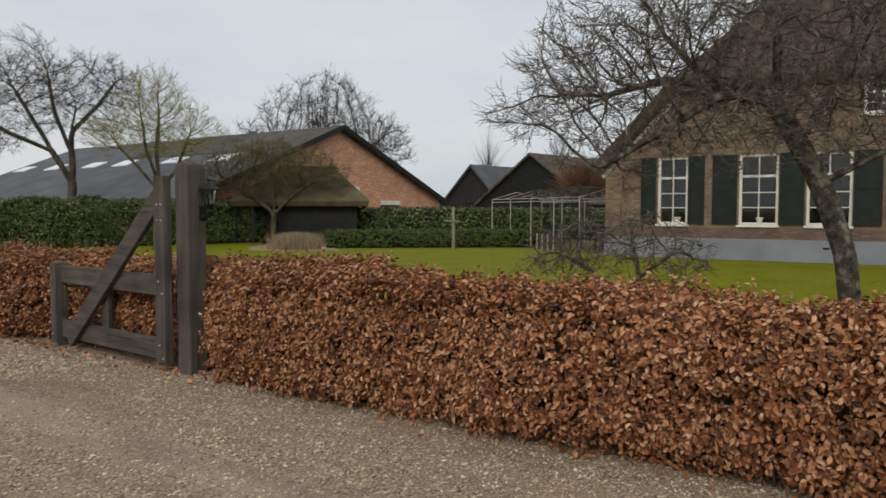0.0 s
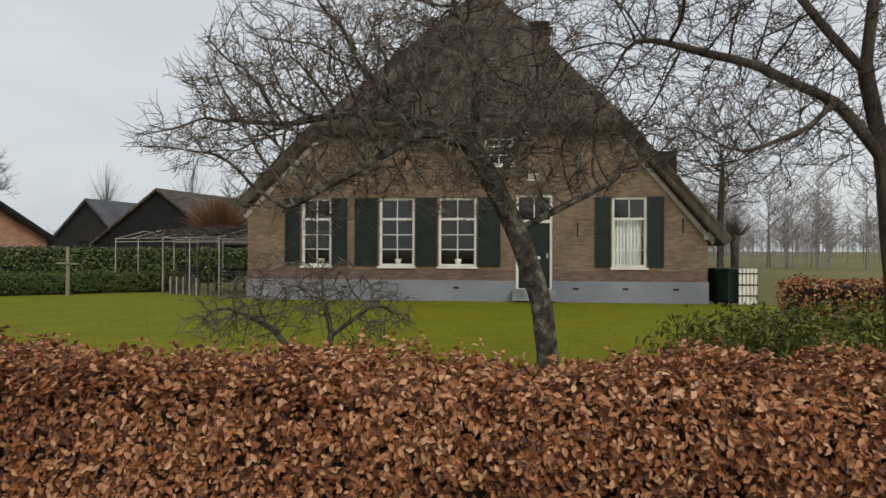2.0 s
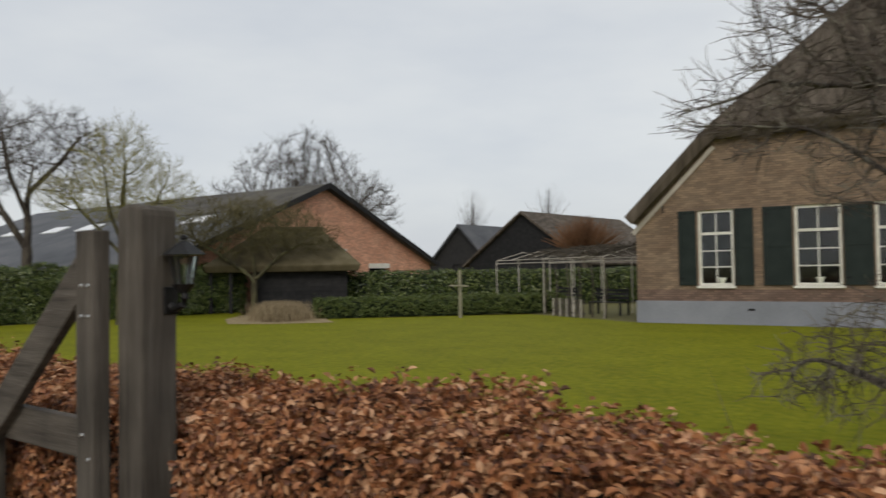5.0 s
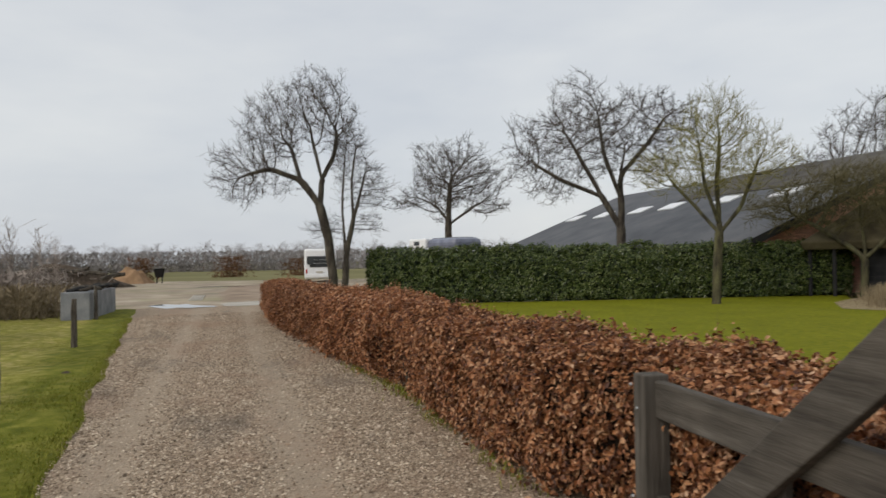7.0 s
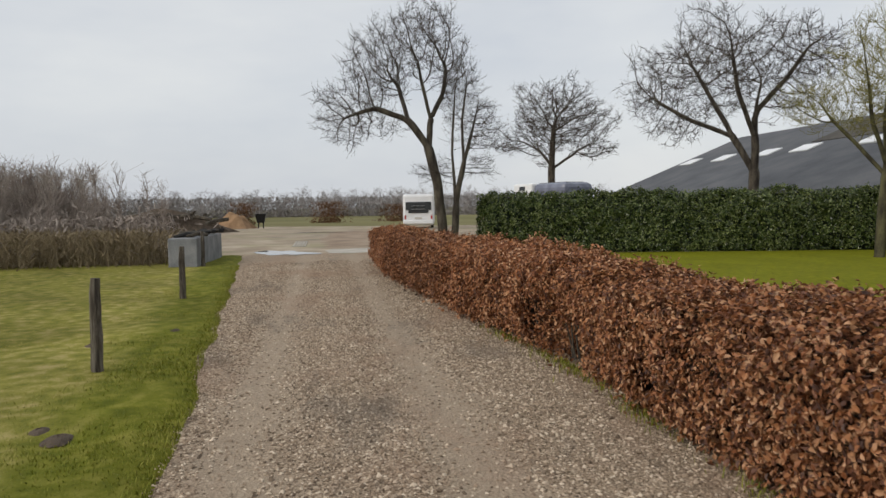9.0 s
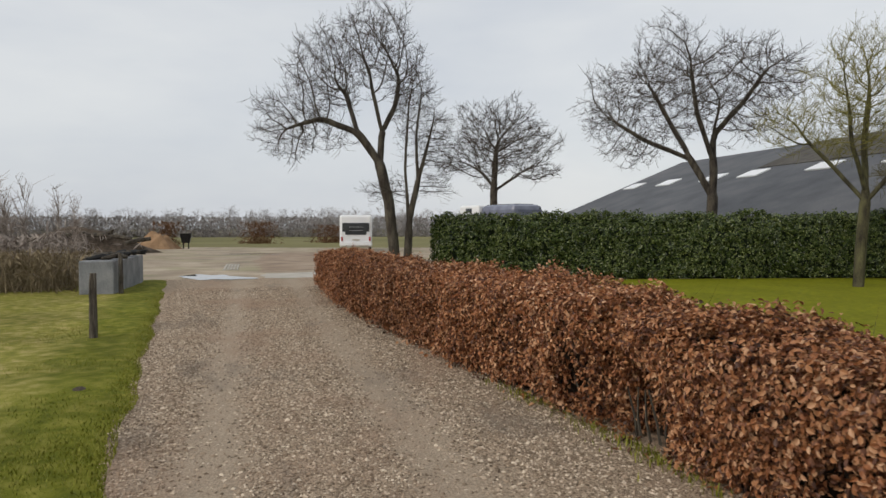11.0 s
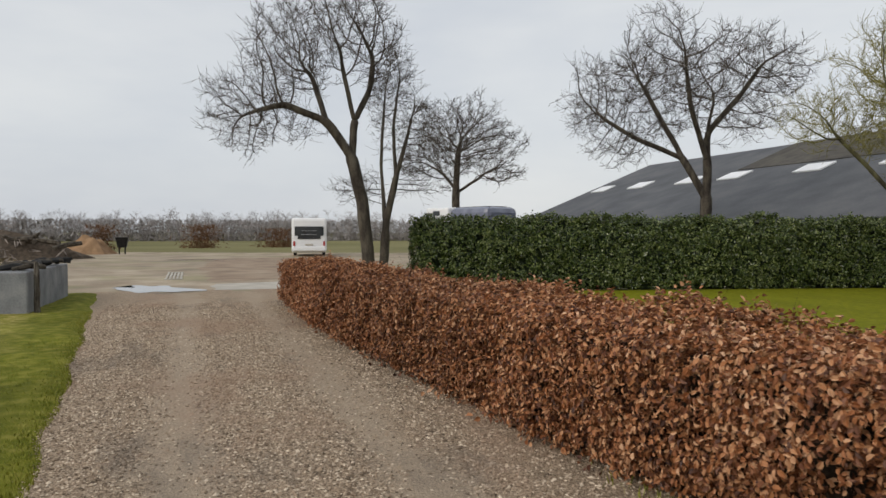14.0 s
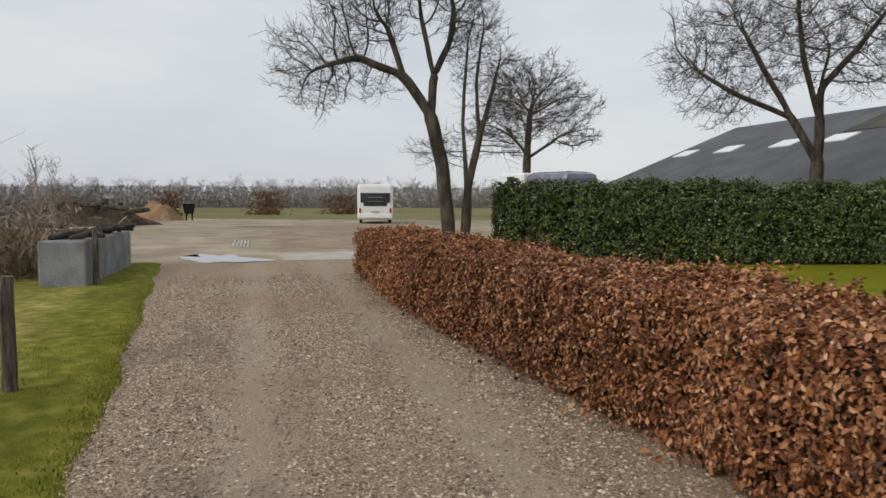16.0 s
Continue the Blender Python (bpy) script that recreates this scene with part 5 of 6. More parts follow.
def bare_tree(name, x, y, label, bark, twig, right, stems, lobes, radius, category="tree", points=1200, step=0.18, reach=2.6, kill=0.34, fine=0.006, twigs=2.0, length=0.45, split=0.03, seed=1, up=0.12, jitter=0.16, shell=0.5, lift=0.25, forks=1):
    """A bare winter tree. Stems and lobes are given across (along right), in depth, and up, from its foot."""
    r = random.Random(seed)
    root = thing(name, label, category, at=(x, y, 0))
    root.rotation_euler.z = radians(right)
    P, par = colonise(stems, lobes, points, step, reach, kill, seed, up, jitter, shell)
    n = len(P)
    kids = [[] for _ in range(n)]
    for i, p in enumerate(par):
        if p >= 0:
            kids[p].append(i)
    tips = [0] * n
    for i in range(n - 1, -1, -1):
        tips[i] = max(1, sum(tips[k] for k in kids[i]))
    power = math.log(max(2, tips[0])) / math.log(radius / fine)
    rad = [fine * q ** (1 / power) for q in tips]
    for _ in range(2):
        Q = P.copy()
        for i in range(1, n):
            if kids[i] and par[i] >= 0:
                big = max(kids[i], key=lambda k: tips[k])
                Q[i] = P[i] * 0.5 + (P[par[i]] + P[big]) * 0.25
        P = Q
    V = [Vector(p) for p in P]
    tv, tf, cv, cf = [], [], [], []
    todo = [(0, -1)]
    while todo:
        i, before = todo.pop()
        path, radii = ([V[before]], [min(rad[before], rad[i] * 1.25)]) if before >= 0 else ([], [])
        while True:
            path.append(V[i])
            radii.append(rad[i] * (1.45 if i == 0 else 1.0))
            if not kids[i]:
                break
            order = sorted(kids[i], key=lambda k: -tips[k])
            todo += [(k, i) for k in order[1:]]
            i = order[0]
        if len(path) < 2:
            continue
        if radii[0] > split:
            tube(path, radii, 8, tv, tf)
        else:
            tube(path, radii, 4 if radii[0] > fine * 2.5 else 3, cv, cf, cap=False)
    for i in range(n):
        if tips[i] > 14 or par[i] < 0:
            continue
        ahead = (V[i] - V[par[i]]).normalized()
        for _k in range(int(twigs * (1.0 if tips[i] < 5 else 0.6) + r.random())):
            d = (ahead * 0.55 + Vector((r.gauss(0, 0.65), r.gauss(0, 0.65), r.gauss(lift, 0.5)))).normalized()
            L = length * r.uniform(0.35, 1.25)
            mid = V[i] + d * L * 0.5
            e = (d + Vector((r.gauss(0, 0.35), r.gauss(0, 0.35), r.gauss(lift * 0.8, 0.3)))).normalized()
            tube([V[i], mid, mid + e * L * 0.5], [fine * 0.8, fine * 0.68, fine * 0.45], 3, cv, cf, cap=False)
            for _j in range(forks):
                q = V[i].lerp(mid, r.uniform(0.5, 1.0))
                g = (d + Vector((r.gauss(0, 0.8), r.gauss(0, 0.8), r.gauss(lift, 0.6)))).normalized()
                tube([q, q + g * L * r.uniform(0.3, 0.6)], [fine * 0.65, fine * 0.4], 3, cv, cf, cap=False)
    raw("trunk", tv, tf, bark, root, smooth=True)
    raw("crown", cv, cf, twig, root, "bare winter twigs")
    return root


# the leaning pair at the end of the beech hedge
bare_tree("tree", -28.3, 10.05, "leaning bare tree with a long limb arching over the drive", BARK, TWIG, 76.5,
          [[(0, 0, -0.1), (-0.08, 0, 1.2), (-0.2, 0, 2.4), (-0.47, 0, 3.5), (-0.42, 0.1, 4.5), (-0.7, 0, 5.8)], [(-0.47, 0, 3.5), (-1.1, -0.2, 4.45), (-2.2, -0.3, 4.85), (-3.0, -0.4, 4.6)], [(-0.42, 0.1, 4.5), (0.0, 0.5, 5.4), (0.1, 0.7, 6.3)], [(-1.1, -0.2, 4.45), (-1.5, 0.3, 5.6)]],
          [(-3.0, 0, 4.7, 1.3, 1.3, 1.1), (-1.9, 0, 6.6, 1.5, 1.6, 1.4), (-0.7, 0, 7.2, 1.4, 1.6, 1.4), (0.3, 0.3, 6.2, 0.9, 1.2, 1.3), (-2.3, 0, 5.7, 1.3, 1.4, 0.8), (-3.2, -0.2, 3.9, 0.9, 0.7, 0.5), (-2.0, 0, 4.2, 0.7, 0.8, 0.4), (-3.9, 0, 5.4, 0.7, 0.6, 0.4)], 0.17, points=2300, step=0.14, reach=2.2, kill=0.22, fine=0.0062, twigs=2.4, length=0.42, jitter=0.26, seed=3, up=0.05)
bare_tree("tree", -28.3, 10.36, "slender many-stemmed bare tree beside the leaning tree", BARK, TWIG, 76.5,
          [[(0, 0, -0.1), (0.12, 0, 1.9), (0.36, 0, 3.0), (0.7, 0, 4.2), (0.9, 0, 5.2)], [(0.1, 0, 1.5), (-0.02, 0.1, 3.4), (0.1, 0.1, 5.4)], [(0.36, 0, 3.0), (0.3, 0.3, 4.4), (0.5, 0.3, 5.8)]],
          [(0.35, 0, 5.0, 0.85, 1.0, 1.8), (1.0, 0, 4.1, 0.9, 1.0, 1.2), (-0.6, 0, 2.7, 1.0, 0.7, 0.4), (0.9, 0, 2.8, 0.7, 0.7, 0.4)], 0.12, points=1300, step=0.13, reach=1.8, kill=0.21, fine=0.005, twigs=2.4, length=0.42, jitter=0.24, seed=5, up=0.2)
bare_tree("tree", -31.9, 23.4, "broad bare tree with drooping side limbs behind the holly hedge", BARK, TWIG, 57,
          [[(0, 0, -0.1), (0.0, 0, 2.2), (0.05, 0, 3.6), (0.0, 0, 5.2), (0.3, 0, 6.6)], [(0, 0, 2.9), (-0.8, 0, 4.3), (-1.6, 0.2, 5.8), (-2.4, 0, 7.3)], [(-0.8, 0, 4.3), (-2.4, -0.4, 5.0), (-3.8, -0.5, 5.9)], [(0, 0, 5.2), (1.2, 0.4, 6.6), (2.0, 0.4, 7.8)], [(0.0, 0, 4.2), (-0.6, -0.8, 6.0), (-0.8, -1.0, 7.6)]],
          [(-1.0, 0, 7.2, 3.9, 3.6, 2.1), (-3.9, 0, 6.2, 1.6, 2.0, 1.2), (-2.9, 0, 4.7, 1.7, 1.6, 0.7), (2.2, 0, 7.3, 1.5, 2.0, 1.5), (1.5, 0, 5.6, 1.4, 1.6, 0.8)], 0.21, points=3400, step=0.19, reach=2.8, kill=0.29, fine=0.0078, twigs=2.4, length=0.5, jitter=0.26, seed=7, up=0.08)
bare_tree("tree", -22.6, 21.5, "small mossy yellow-twigged tree on the lawn", MOSSBARK, YTWIG, 48,
          [[(0, 0, -0.1), (0.06, 0, 1.2), (0.15, 0, 2.4), (0.1, 0, 3.8), (0.2, 0, 5.2)], [(0.13, 0, 2.2), (-0.6, 0, 3.2), (-1.3, 0, 4.0)], [(0.13, 0, 2.2), (0.8, 0.1, 3.1), (1.3, 0, 4.4)], [(0.15, 0, 2.6), (-0.2, -0.6, 3.8), (-0.3, -0.8, 5.0)]],
          [(0.1, 0, 5.2, 1.6, 1.6, 1.9), (-1.6, 0, 4.3, 1.2, 1.2, 0.9), (1.5, 0, 4.5, 1.1, 1.2, 1.2), (0.2, 0, 4.0, 1.6, 1.6, 0.8)], 0.14, points=2200, step=0.14, reach=2.0, kill=0.2, fine=0.0055, length=0.42, twigs=2.6, seed=9, up=0.25, lift=0.45)
bare_tree("tree", -57.5, 23.0, "bare round-crowned tree beyond the yard", BARK, TWIG, 72,
          [[(0, 0, -0.1), (-0.1, 0, 4.0), (0.0, 0, 6.0), (0.1, 0, 7.6)], [(-0.1, 0, 4.2), (1.0, 0, 5.0)], [(-0.1, 0, 4.4), (-0.9, 0.5, 5.6)]],
          [(0.2, 0, 7.8, 3.7, 3.7, 3.1), (3.2, 0, 5.6, 2.0, 2.0, 0.8), (-2.8, 0, 6.2, 1.9, 2.0, 1.0), (3.0, 0, 7.6, 2.0, 2.0, 1.6)], 0.27, points=2600, step=0.24, reach=3.4, kill=0.36, fine=0.012, twigs=2.4, length=0.65, jitter=0.26, seed=11, up=0.1)
# the old apple tree in the garden
bare_tree("apple_tree", 2.18, 10.82, "old gnarled leaning apple tree with dense bare twigs", APPLEBARK, LICHENTWIG, 0,
          [[(0, 0, -0.1), (-0.02, 0, 0.75), (-0.06, 0, 1.18), (-0.23, 0, 1.7), (-0.43, 0, 2.1), (-0.6, 0.05, 2.42), (-1.0, 0.1, 2.62), (-1.35, 0.1, 2.85)], [(-0.6, 0.05, 2.42), (-0.95, -0.3, 2.5), (-1.4, -0.45, 2.2), (-1.95, -0.5, 1.9)], [(-0.43, 0, 2.1), (-0.25, 0.3, 2.5), (-0.1, 0.4, 3.0)], [(-0.23, 0, 1.75), (0.1, -0.1, 1.95), (0.5, -0.1, 2.15)], [(-0.6, 0.05, 2.42), (-0.55, -0.3, 2.9), (-0.7, -0.4, 3.4)], [(-1.0, 0.1, 2.62), (-1.7, 0.5, 2.8), (-2.4, 0.6, 2.7)]],
          [(-1.4, 0, 2.95, 1.5, 1.2, 0.75), (-2.3, 0, 2.6, 0.7, 0.8, 0.45), (-0.9, 0, 3.45, 1.2, 1.1, 0.5), (0.0, 0, 2.65, 0.65, 0.8, 0.6), (-1.7, -0.2, 2.1, 0.9, 0.7, 0.35), (-0.5, -0.2, 2.3, 1.0, 0.8, 0.45), (0.65, 0, 2.45, 0.5, 0.5, 0.35), (-2.9, -0.2, 2.5, 0.4, 0.4, 0.3)], 0.088, points=3400, step=0.07, reach=1.1, kill=0.092, fine=0.0036, twigs=2.6, length=0.22, split=0.014, seed=33, up=0.03, jitter=0.3, lift=0.15)
bare_tree("shrub", 0.33, 10.65, "low flat-topped bare shrub with drooping twigs on the lawn", APPLEBARK, LICHENTWIG, 0,
          [[(0, 0, -0.1), (0.06, 0, 0.6), (0.18, 0, 0.95), (0.1, 0, 1.3)], [(0.06, 0, 0.6), (-0.3, 0, 1.0), (-0.7, 0.1, 1.15)], [(0.18, 0, 0.95), (0.5, 0, 1.2), (0.8, 0, 1.1)]],
          [(-0.05, 0, 1.3, 0.75, 0.6, 0.3), (-0.6, 0, 1.05, 0.5, 0.5, 0.22), (0.55, 0, 1.1, 0.4, 0.4, 0.25)], 0.034, "shrub", points=620, step=0.055, reach=0.9, kill=0.08, fine=0.0036, twigs=1.8, length=0.18, split=0.012, seed=47, up=-0.05, jitter=0.3, lift=-0.2)
bare_tree("tree", 4.82, 11.1, "large bare tree with long low spreading limbs", BARK, TWIG, 0,
          [[(0, 0, -0.1), (-0.02, 0, 1.4), (-0.1, 0, 2.3), (-0.25, 0, 3.0), (-0.1, 0, 4.2)], [(-0.1, 0, 2.3), (-0.5, -0.1, 2.75), (-1.1, -0.1, 3.05), (-1.9, 0, 3.3)], [(-0.1, 0, 2.0), (0.5, 0.3, 2.9), (1.2, 0.4, 3.8)], [(-0.25, 0, 3.0), (-0.8, 0.3, 3.9), (-1.4, 0.3, 4.6)], [(-0.5, -0.1, 2.75), (-0.8, -0.4, 2.5), (-1.3, -0.5, 2.3)]],
          [(-1.3, 0, 3.6, 1.3, 1.0, 1.0), (-1.2, -0.2, 2.5, 1.1, 0.8, 0.5), (0.2, 0, 4.8, 1.6, 1.4, 1.2), (1.2, 0.3, 3.6, 1.1, 1.1, 1.0), (-2.0, 0, 3.0, 0.8, 0.7, 0.6), (-0.6, 0, 3.0, 0.9, 0.8, 0.9)], 0.085, points=3000, step=0.085, reach=1.3, kill=0.125, fine=0.0036, twigs=2.4, length=0.28, split=0.016, seed=52, up=0.03, jitter=0.22)
bare_tree("tree", -23.2, 28.0, "small olive-brown mossy tree beside the thatched shed", MOSSBARK, OLIVETWIG, 45,
          [[(0, 0, -0.1), (0.1, 0, 1.4), (0.0, 0, 2.6)], [(0.1, 0, 1.4), (-1.2, 0, 2.4), (-2.2, 0, 3.0)], [(0.1, 0, 1.4), (1.1, 0, 2.4), (2.0, 0, 2.9)]],
          [(0, 0, 3.6, 2.6, 2.2, 1.3), (-2.4, 0, 3.2, 1.4, 1.4, 0.9), (2.2, 0, 3.2, 1.4, 1.4, 0.9)], 0.12, points=2000, step=0.15, reach=2.0, kill=0.22, fine=0.009, twigs=3.0, length=0.5, seed=81)
bare_tree("tree", 12.0, 46.0, "bare upright tree standing behind the farmhouse", BARK, TWIG, 0,
          [[(0, 0, -0.1), (0, 0, 3.0), (0.1, 0, 6.0)]], [(0, 0, 6.4, 3.2, 3.2, 3.6)], 0.18, points=1100, step=0.22, reach=3.0, kill=0.38, fine=0.009, length=0.55, seed=71, up=0.25)
bare_tree("tree", -41.6, 51.0, "broad dense bare tree rising behind the barn roof", BARK, TWIG, 45,
          [[(0, 0, -0.1), (0, 0, 3.5), (-0.4, 0, 6.0)], [(0, 0, 3.0), (2.2, 0, 5.0), (3.6, 0, 6.5)], [(0, 0, 3.0), (-2.4, 0, 5.2), (-4.0, 0, 6.4)]],
          [(0.2, 0, 8.3, 5.2, 4.0, 4.3), (4.6, 0, 7.0, 3.0, 3.0, 2.6), (-5.0, 0, 6.6, 3.2, 3.0, 2.2)], 0.3, points=3600, step=0.28, reach=3.6, kill=0.4, fine=0.014, twigs=2.6, length=0.9, seed=72, up=0.15, lift=0.4)


def pollard(x, y, h, seed, label, mat=TWIG, spread=1.0, n=70, length=1.2):
    r = random.Random(seed)
    root = thing("pollard_willow", label, "tree", at=(x, y, 0))
    v, f = tube([Vector((0, 0, -0.1)), Vector((0.03, 0, h * 0.5)), Vector((0, 0.02, h * 0.85)), Vector((0, 0, h)), Vector((0, 0, h + 0.2))], [0.26, 0.22, 0.24, 0.34, 0.18], 9)
    raw("trunk", v, f, BARK, root, smooth=True)
    v, f = [], []
    for _ in range(n):
        az, el = r.uniform(0, 6.28), radians(r.uniform(20, 88))
        d = Vector((math.cos(az) * math.cos(el) * spread, math.sin(az) * math.cos(el) * spread, math.sin(el)))
        p = Vector((d.x * 0.25, d.y * 0.25, h + 0.05))
        L = length * r.uniform(0.7, 1.2)
        tube([p, p + d * L * 0.5, p + d * L + Vector((0, 0, 0.1))], [0.018, 0.012, 0.005], 3, v, f, cap=False)
    raw("crown", v, f, mat, root, "bare upright shoots")


pollard(13.5, 49.0, 2.4, 3, "old pollard willow in the field with short shoots", n=110, length=1.1)
pollard(-44.3, 82.0, 6.0, 4, "pollarded tree with upright shoots beyond the barns", n=90, length=4.6, spread=0.6)
pollard(-37.6, 88.5, 6.4, 5, "pollarded tree with long shoots beyond the barns", n=90, length=4.8, spread=0.75)
pollard(-17.5, 50.0, 2.5, 6, "round ruddy pollard before the dark barn", mat=RTWIG, n=1100, length=2.0, spread=1.15)


def far_trees(name, label, pts, seed, mat, hmin, hmax, width, stems, wide=0.75):
    """A belt of distant bare trees and scrub."""
    r = random.Random(seed)
    v, f = [], []
    for (xa, ya), (xb, yb), n in pts:
        for _ in range(n):
            t = r.random()
            x, y = xa + (xb - xa) * t + r.gauss(0, width), ya + (yb - ya) * t + r.gauss(0, width)
            h = r.uniform(hmin, hmax)
            base = Vector((x, y, -0.1))
            tube([base, base + Vector((r.gauss(0, 0.1), r.gauss(0, 0.1), h * 0.5)), base + Vector((r.gauss(0, 0.2), r.gauss(0, 0.2), h))], [h * 0.009, h * 0.006, 0.005], 3, v, f, cap=False)
            for _k in range(stems):
                z = h * r.uniform(0.2, 0.88)
                az, L = r.uniform(0, 6.28), h * r.uniform(0.5, 1.0) * (0.08 + 0.26 * math.sin(math.pi * min(1.0, z / h * 0.95)) ** 0.8)
                q = base + Vector((0, 0, z))
                e = q + Vector((math.cos(az) * L * wide, math.sin(az) * L * wide, L * (1.2 - 0.8 * wide)))
                tube([q, e], [h * 0.0035, h * 0.0016], 3, v, f, cap=False)
                for _j in range(4):
                    s = q.lerp(e, r.uniform(0.3, 1))
                    tube([s, s + Vector((r.gauss(0, L * 0.3), r.gauss(0, L * 0.3), L * r.uniform(0.1, 0.5)))], [h * 0.0022, h * 0.0012], 3, v, f, cap=False)
    ob = raw(name, v, f, mat)
    return tagged(ob, label, "trees", kind="stuff")


far_trees("far_woods", "distant belt of bare grey-brown trees along the field", [((-185, -140), (-160, 90), 600), ((-145, 100), (-60, 165), 190)], 3, HAZETWIG, 2.8, 6.4, 7, 24)
far_trees("far_woods", "row of slender bare trees across the field", [((6, 88), (70, 62), 90), ((20, 120), (100, 90), 110)], 4, HAZETWIG, 6, 11, 1.5, 24)
far_trees("far_woods", "low distant woods on the skyline", [((-20, 250), (190, 180), 900)], 5, HAZETWIG, 5, 10, 8, 16)
far_trees("thicket", "tangled bare thicket of young birches behind the paddock", [((-29.5, -4.2), (-40, -6.3), 190), ((-38, -8.4), (-65, -23), 300), ((-37.5, -3.5), (-30, -5.0), 70)], 7, BIRCHTWIG, 1.5, 3.4, 1.3, 22, wide=0.35)
far_trees("thicket", "straw-coloured undergrowth at the edge of the paddock", [((-26.3, -3.7), (-26.9, 1.2), 480), ((-28.3, -8.4), (-27.3, -3), 240)], 8, DRY, 0.4, 1.25, 0.5, 6)


def scrub(name, label, boxes, mat, seed, size):
    """A haze of fine twigs that closes a far hedgerow."""
    r = np.random.default_rng(seed)
    places = []
    for x0, y0, x1, y1, w, h, n in boxes:
        for _ in range(n):
            t = r.random()
            z = h * r.random() ** 1.4
            places.append(((x0 + (x1 - x0) * t + r.normal() * w, y0 + (y1 - y0) * t + r.normal() * w, z), (r.normal(), r.normal(), 0.2)))
    d = leaf_cloud(name, places, size, mat, None, r, label, wide=0.12, fold=0.0)
    return tagged(d, category="scrub")


scrub("far_scrub", "grey-brown winter scrub below the distant trees", [(-175, -140, -150, 95, 5, 3.9, 34000), (-140, 100, -60, 158, 5, 3.8, 12000)], HAZETWIG, 31, 1.2)
scrub("far_scrub", "ruddy bushes beyond the farmyard", [(-90, 6, -90, 7.5, 0.8, 2.4, 900), (-92, 14, -92, 16, 1.0, 2.0, 900), (-78, -2, -78, -1, 0.5, 2.2, 500)], RTWIG, 32, 0.5)
scrub("brambles", "brown bramble tangle beside the concrete blocks", [(-27.3, -5.2, -27.7, 1.1, 0.6, 1.0, 8000), (-31.5, -10.5, -28.3, -4, 1.0, 1.2, 5000)], DRY, 33, 0.3)
scrub("brambles", "dark bramble stems under the birches", [(-28.4, -6.3, -28.9, 0.8, 0.8, 1.4, 5000), (-42, -14.6, -30.5, -2, 1.4, 1.8, 7000)], BIRCHTWIG, 34, 0.35)


def leafy_bush(name, x, y, rx, ry, h, label, leaf, count, seed, size=0.07):
    r = np.random.default_rng(seed)
    root = thing(name, label, "bush", at=(0, 0, 0))
    places = []
    lobes = [(x + r.uniform(-rx, rx) * 0.7, y + r.uniform(-ry, ry) * 0.7, h * r.uniform(0.45, 0.75), r.uniform(0.35, 0.6)) for _ in range(14)]
    for _ in range(count):
        a, b, c, q = lobes[r.integers(len(lobes))]
        d = r.normal(size=3)
        d /= np.linalg.norm(d)
        k = r.uniform(0.6, 1.15) * (1.0 + 0.5 * noise.noise(Vector((d[0] * 2.5 + a, d[1] * 2.5 + b, d[2] * 2.5))))
        p = (a + d[0] * rx * q * k, b + d[1] * ry * q * k, max(0.05, c + d[2] * h * q * k * 0.8))
        places.append((p, tuple(d)))
    leaf_cloud("leaves", places, size, leaf, root, r, wide=0.38)
    rr = random.Random(seed)
    for _ in range(14):
        v, f = [], []
        a, b, c, q = lobes[rr.randrange(len(lobes))]
        tube([Vector((x + rr.gauss(0, rx * 0.2), y + rr.gauss(0, ry * 0.2), -0.05)), Vector((a, b, c * 0.6)), Vector((a + rr.gauss(0, 0.2), b + rr.gauss(0, 0.2), c + h * q * 0.6))], [0.02, 0.012, 0.004], 4, v, f, cap=False)
        raw("stem", v, f, BARK, root)
    return root


leafy_bush("evergreen_bush", 5.75, 13.5, 2.1, 1.1, 0.9, "loose yellow-green evergreen bush on the lawn", BUSH, 13000, 61, 0.085)
hedge("beech_hedge", "low russet hedge beside the house garden", 0.0, 9.5, lambda x: 0.0, 0.9, 1.0, BEECH, TWIGSHADE, 0.08, 420, 17, spray=4).matrix_world = pose(7.35, 22.0, 0, 0, 0, -42)


# ---- yard things ----
def caravan():
    root = thing("caravan", "white touring caravan with dark rear window parked in the yard", "caravan")
    root.matrix_world = pose(-59.0, 13.1, 0, 0, 0, -9)
    bm = block((5.6, 2.3, 2.3), Matrix.Translation((-2.8, 0, 1.4)), 0.16)
    part("body", bm, BODYWHITE, root)
    w = part("rear_window", board((0.06, 1.9, 0.62), Matrix.Translation((0.02, 0, 1.68)), 0.028), DARKGLASS, root, "dark tinted rear window")
    part("lower_pane", board((0.06, 1.5, 0.26), Matrix.Translation((0.018, 0, 1.28)), 0.028), DARKGLASS, root, "dark tinted rear window")
    for z in (1.45, 1.7):
        part("rack_bar", board((0.03, 1.0, 0.022), Matrix.Translation((0.1, 0, z)), 0.008), METAL, root, "rear bicycle rack bar")
    part("bumper", board((0.12, 2.2, 0.28), Matrix.Translation((0.03, 0, 0.5)), 0.04), BODYWHITE, root)
    part("number_plate", board((0.02, 0.52, 0.11), Matrix.Translation((0.05, 0, 0.78)), 0.003), SLAB, root)
    for y in (-0.98, 0.98):
        part("tail_light", board((0.03, 0.12, 0.3), Matrix.Translation((0.03, y, 0.85)), 0.01), REDLAMP, root, "red tail light")
        v, f = rod((-2.9, y - 0.1, 0.3), (-2.9, y + 0.1, 0.3), 0.31, 16)
        wheel = raw("wheel", v, f, RUBBER, root)
        v, f = rod((-2.9, y - 0.11, 0.3), (-2.9, y + 0.11, 0.3), 0.18, 12)
        raw("rim", v, f, METAL, wheel)


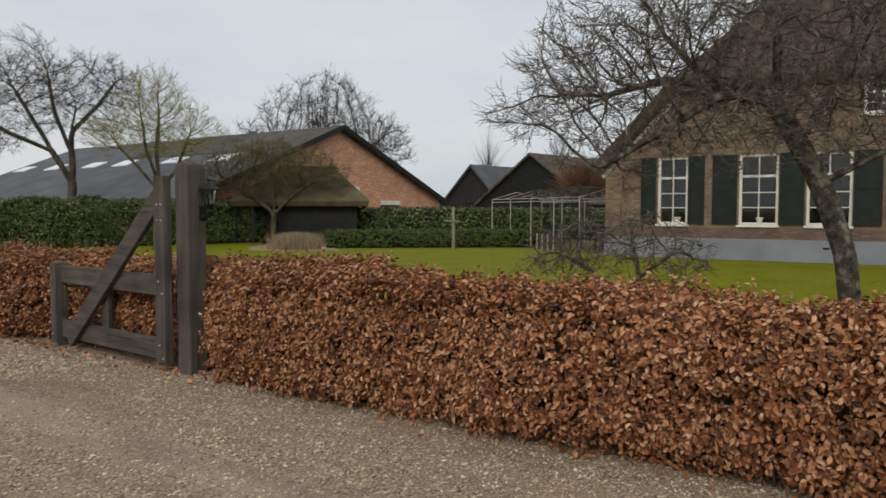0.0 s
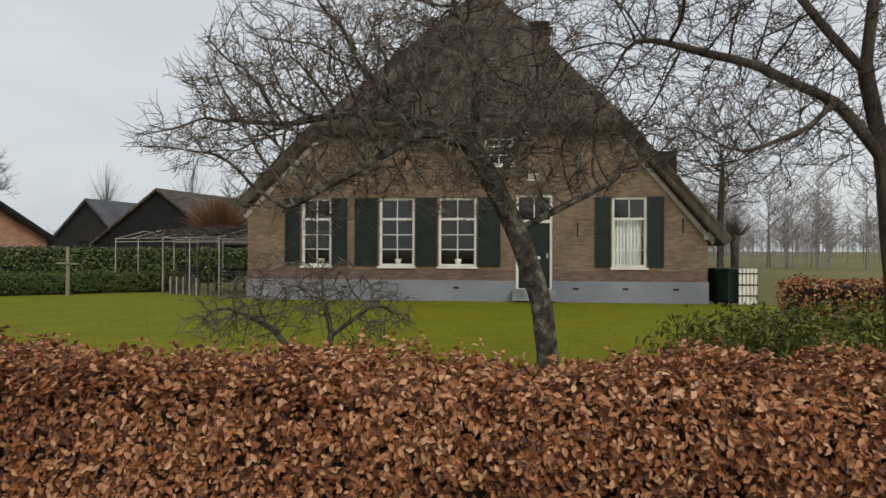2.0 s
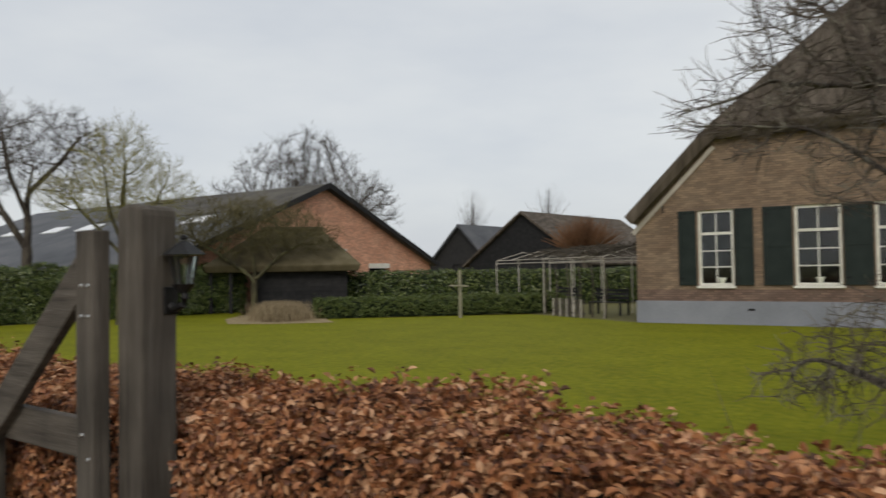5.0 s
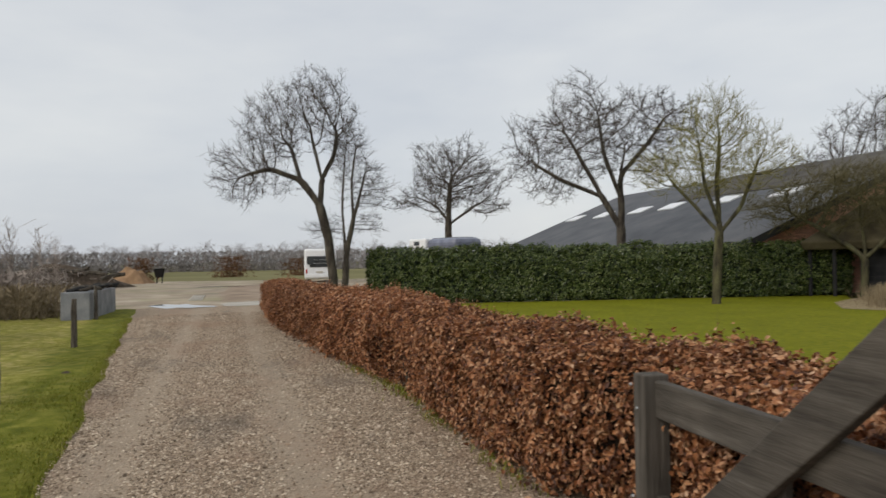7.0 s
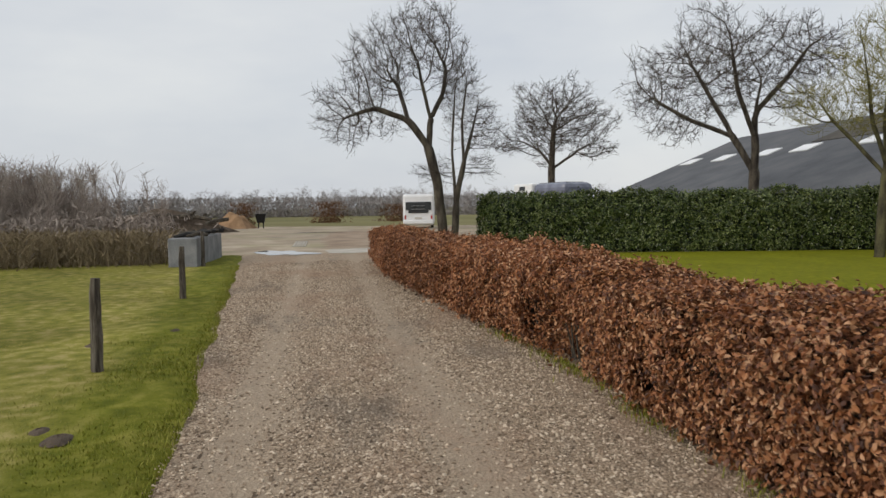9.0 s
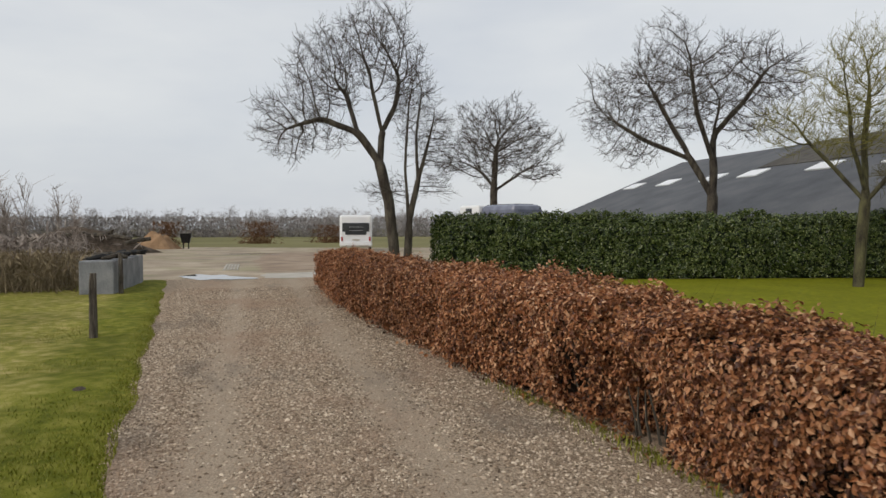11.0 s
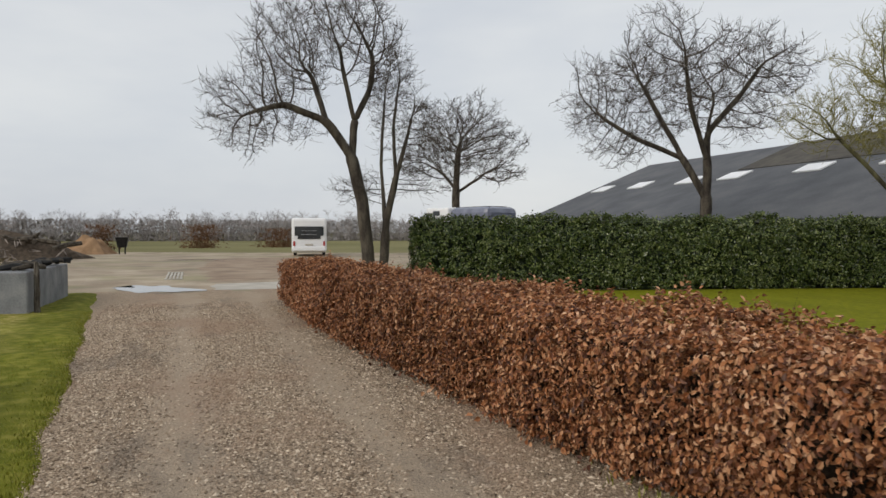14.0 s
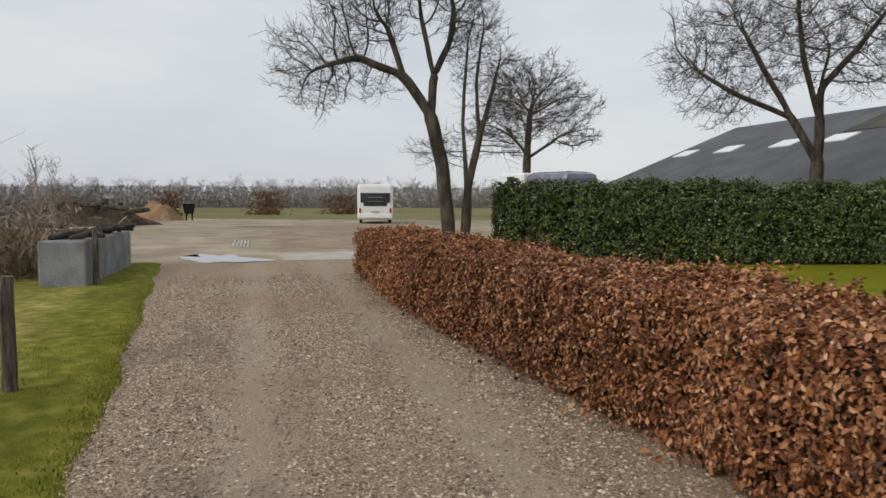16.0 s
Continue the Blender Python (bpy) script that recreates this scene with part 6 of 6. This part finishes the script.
def motorhome():
    root = thing("camper_van", "white camper van with a dark solar roof behind the holly hedge", "camper van")
    root.matrix_world = pose(-41.8, 18.2, 0, 0, 0, 20)
    part("body", block((4.6, 2.1, 1.7), Matrix.Translation((-0.1, 0, 1.23)), 0.14), BODYWHITE, root)
    part("roof_panel", board((2.7, 1.9, 0.66), Matrix.Translation((0.6, 0, 2.42)), 0.26), BLUEPAINT, root, "dark blue raised roof")
    part("window", board((0.03, 0.9, 0.24), Matrix.Translation((-2.46, 0, 2.45)), 0.01), DARKGLASS, root)
    part("window", board((0.5, 0.03, 0.22), Matrix.Translation((-1.6, -1.01, 2.5)), 0.01), DARKGLASS, root)
    part("roof_box", board((1.7, 2.0, 0.7), Matrix.Translation((-1.6, 0, 2.42)), 0.1), BODYWHITE, root)
    part("roof_rail", board((2.3, 0.05, 0.06), Matrix.Translation((0.6, -0.62, 2.74)), 0.01), BLACKIRON, root)
    part("solar_panel", board((1.6, 1.1, 0.05), Matrix.Translation((0.7, 0.1, 2.76)), 0.01), DARKGLASS, root)
    for x in (-1.5, 1.9):
        for y in (-0.95, 0.95):
            v, f = rod((x, y - 0.1, 0.33), (x, y + 0.1, 0.33), 0.33, 16)
            raw("wheel", v, f, RUBBER, root)


SANDHEAP = shade("heap_sand", ((0.22, 0.13, 0.07), (0.33, 0.21, 0.12)), 2.0, 0.95, 0.5, 20.0)
REDLAMP = shade("red_lens", ((0.3, 0.01, 0.01), (0.4, 0.02, 0.02)), 3.0, 0.3, 0.0)
BLUEPAINT = shade("dark_blue_paint", ((0.12, 0.13, 0.18), (0.19, 0.205, 0.27)), 2.0, 0.25, 0.0, spec=0.6)
RUBBER = shade("tyre_rubber", ((0.015, 0.015, 0.015), (0.035, 0.035, 0.035)), 6.0, 0.9, 0.2)
caravan()
motorhome()


def concrete_blocks():
    """A row of heavy blocks, end to end beside the drive."""
    base = None
    for k in range(4):
        m = pose(-25.35 - k * 1.045, 2.62 + k * 0.03, 0, 0, 0, -1.6)
        if base is None:
            base = thing("concrete_block", "heavy grey concrete storage block beside the drive", "concrete block", "concrete blocks")
            part("block", board((1.04, 0.78, 0.83), Matrix.Translation((-0.53, -0.39, 0.415)), 0.03), CONCRETE, base)
            base.matrix_world = m
        else:
            copy_thing(base, m)


concrete_blocks()


def junk(n, seed):
    r = random.Random(seed)
    for _ in range(n):
        x, y = r.uniform(-29.3, -25.7), r.uniform(2.05, 2.6)
        v, f = [], []
        a = r.uniform(0, 3.14)
        L = r.uniform(0.15, 0.45)
        d = Vector((math.cos(a) * L, math.sin(a) * L, r.uniform(-0.03, 0.1)))
        p = Vector((x, y, 0.885))
        tube([p - d, p + Vector((0, 0, 0.05)), p + d], [r.uniform(0.03, 0.06), r.uniform(0.05, 0.08), r.uniform(0.03, 0.05)], 6, v, f)
        tagged(raw("log", v, f, RUBBER if r.random() < 0.5 else BARK), "short dark piece of rotten timber lying on a concrete block", "log", "logs on the blocks")


junk(22, 5)


def heap(name, x, y, rx, ry, h, mat, label, seed, turn=0):
    v, f = [], []
    n, m = 28, 12
    for j in range(m + 1):
        for i in range(n):
            a, q = 2 * math.pi * i / n, 1 - j / m
            z = h * (1 - q ** 1.7)
            k = 1 + 0.3 * noise.noise(Vector((math.cos(a) * 2 + seed, math.sin(a) * 2, z)))
            v.append((rx * q * math.cos(a) * k, ry * q * math.sin(a) * k, z * (1 + 0.35 * noise.noise(Vector((math.cos(a) * 3 * q, math.sin(a) * 3 * q, seed)))) - 0.05))
    for j in range(m):
        for i in range(n):
            a, b = j * n + i, j * n + (i + 1) % n
            f.append((a, b, b + n, a + n))
    ob = raw(name, v, f, mat)
    ob.matrix_world = pose(x, y, 0, 0, 0, turn)
    return tagged(ob, label, "heap")


heap("earth_mound", -58.5, -5.0, 2.4, 5.0, 1.7, SOIL, "long dark heap of soil and tree stumps in the yard", 1, 15)
heap("sand_mound", -69.0, -1.4, 1.4, 1.9, 1.3, SANDHEAP, "orange-brown sand heap at the back of the yard", 2)
for i in range(16):
    rr = random.Random(i)
    v, f = [], []
    p = Vector((-57.0 + rr.uniform(-1, 0.6), -5.0 + rr.uniform(-3.8, 4.2), rr.uniform(0.8, 1.4)))
    d = Vector((rr.uniform(-0.4, 0.4), rr.uniform(-0.8, 0.8), rr.uniform(-0.2, 0.3)))
    tube([p - d, p, p + d], [0.12, 0.16, 0.05], 6, v, f)
    tagged(raw("tree_stump", v, f, BARK), "dark uprooted tree stump on the soil heap", "stump", "stumps on the heap")


def fire_basket(x, y):
    root = thing("fire_basket", "black iron fire basket on legs in the yard", "fire basket", at=(x, y, 0))
    bm = bmesh.new()
    bmesh.ops.create_cone(bm, cap_ends=True, segments=4, radius1=0.42, radius2=0.62, depth=0.75, matrix=Matrix.Translation((0, 0, 0.85)) @ Matrix.Rotation(radians(45), 4, "Z"))
    part("basket", bm, BLACKIRON, root)
    for a in (-0.2, 0.2):
        for b in (-0.2, 0.2):
            v, f = rod((a, b, 0), (a, b, 0.5), 0.04, 6)
            raw("leg", v, f, BLACKIRON, root)


fire_basket(-68.5, 0.9)
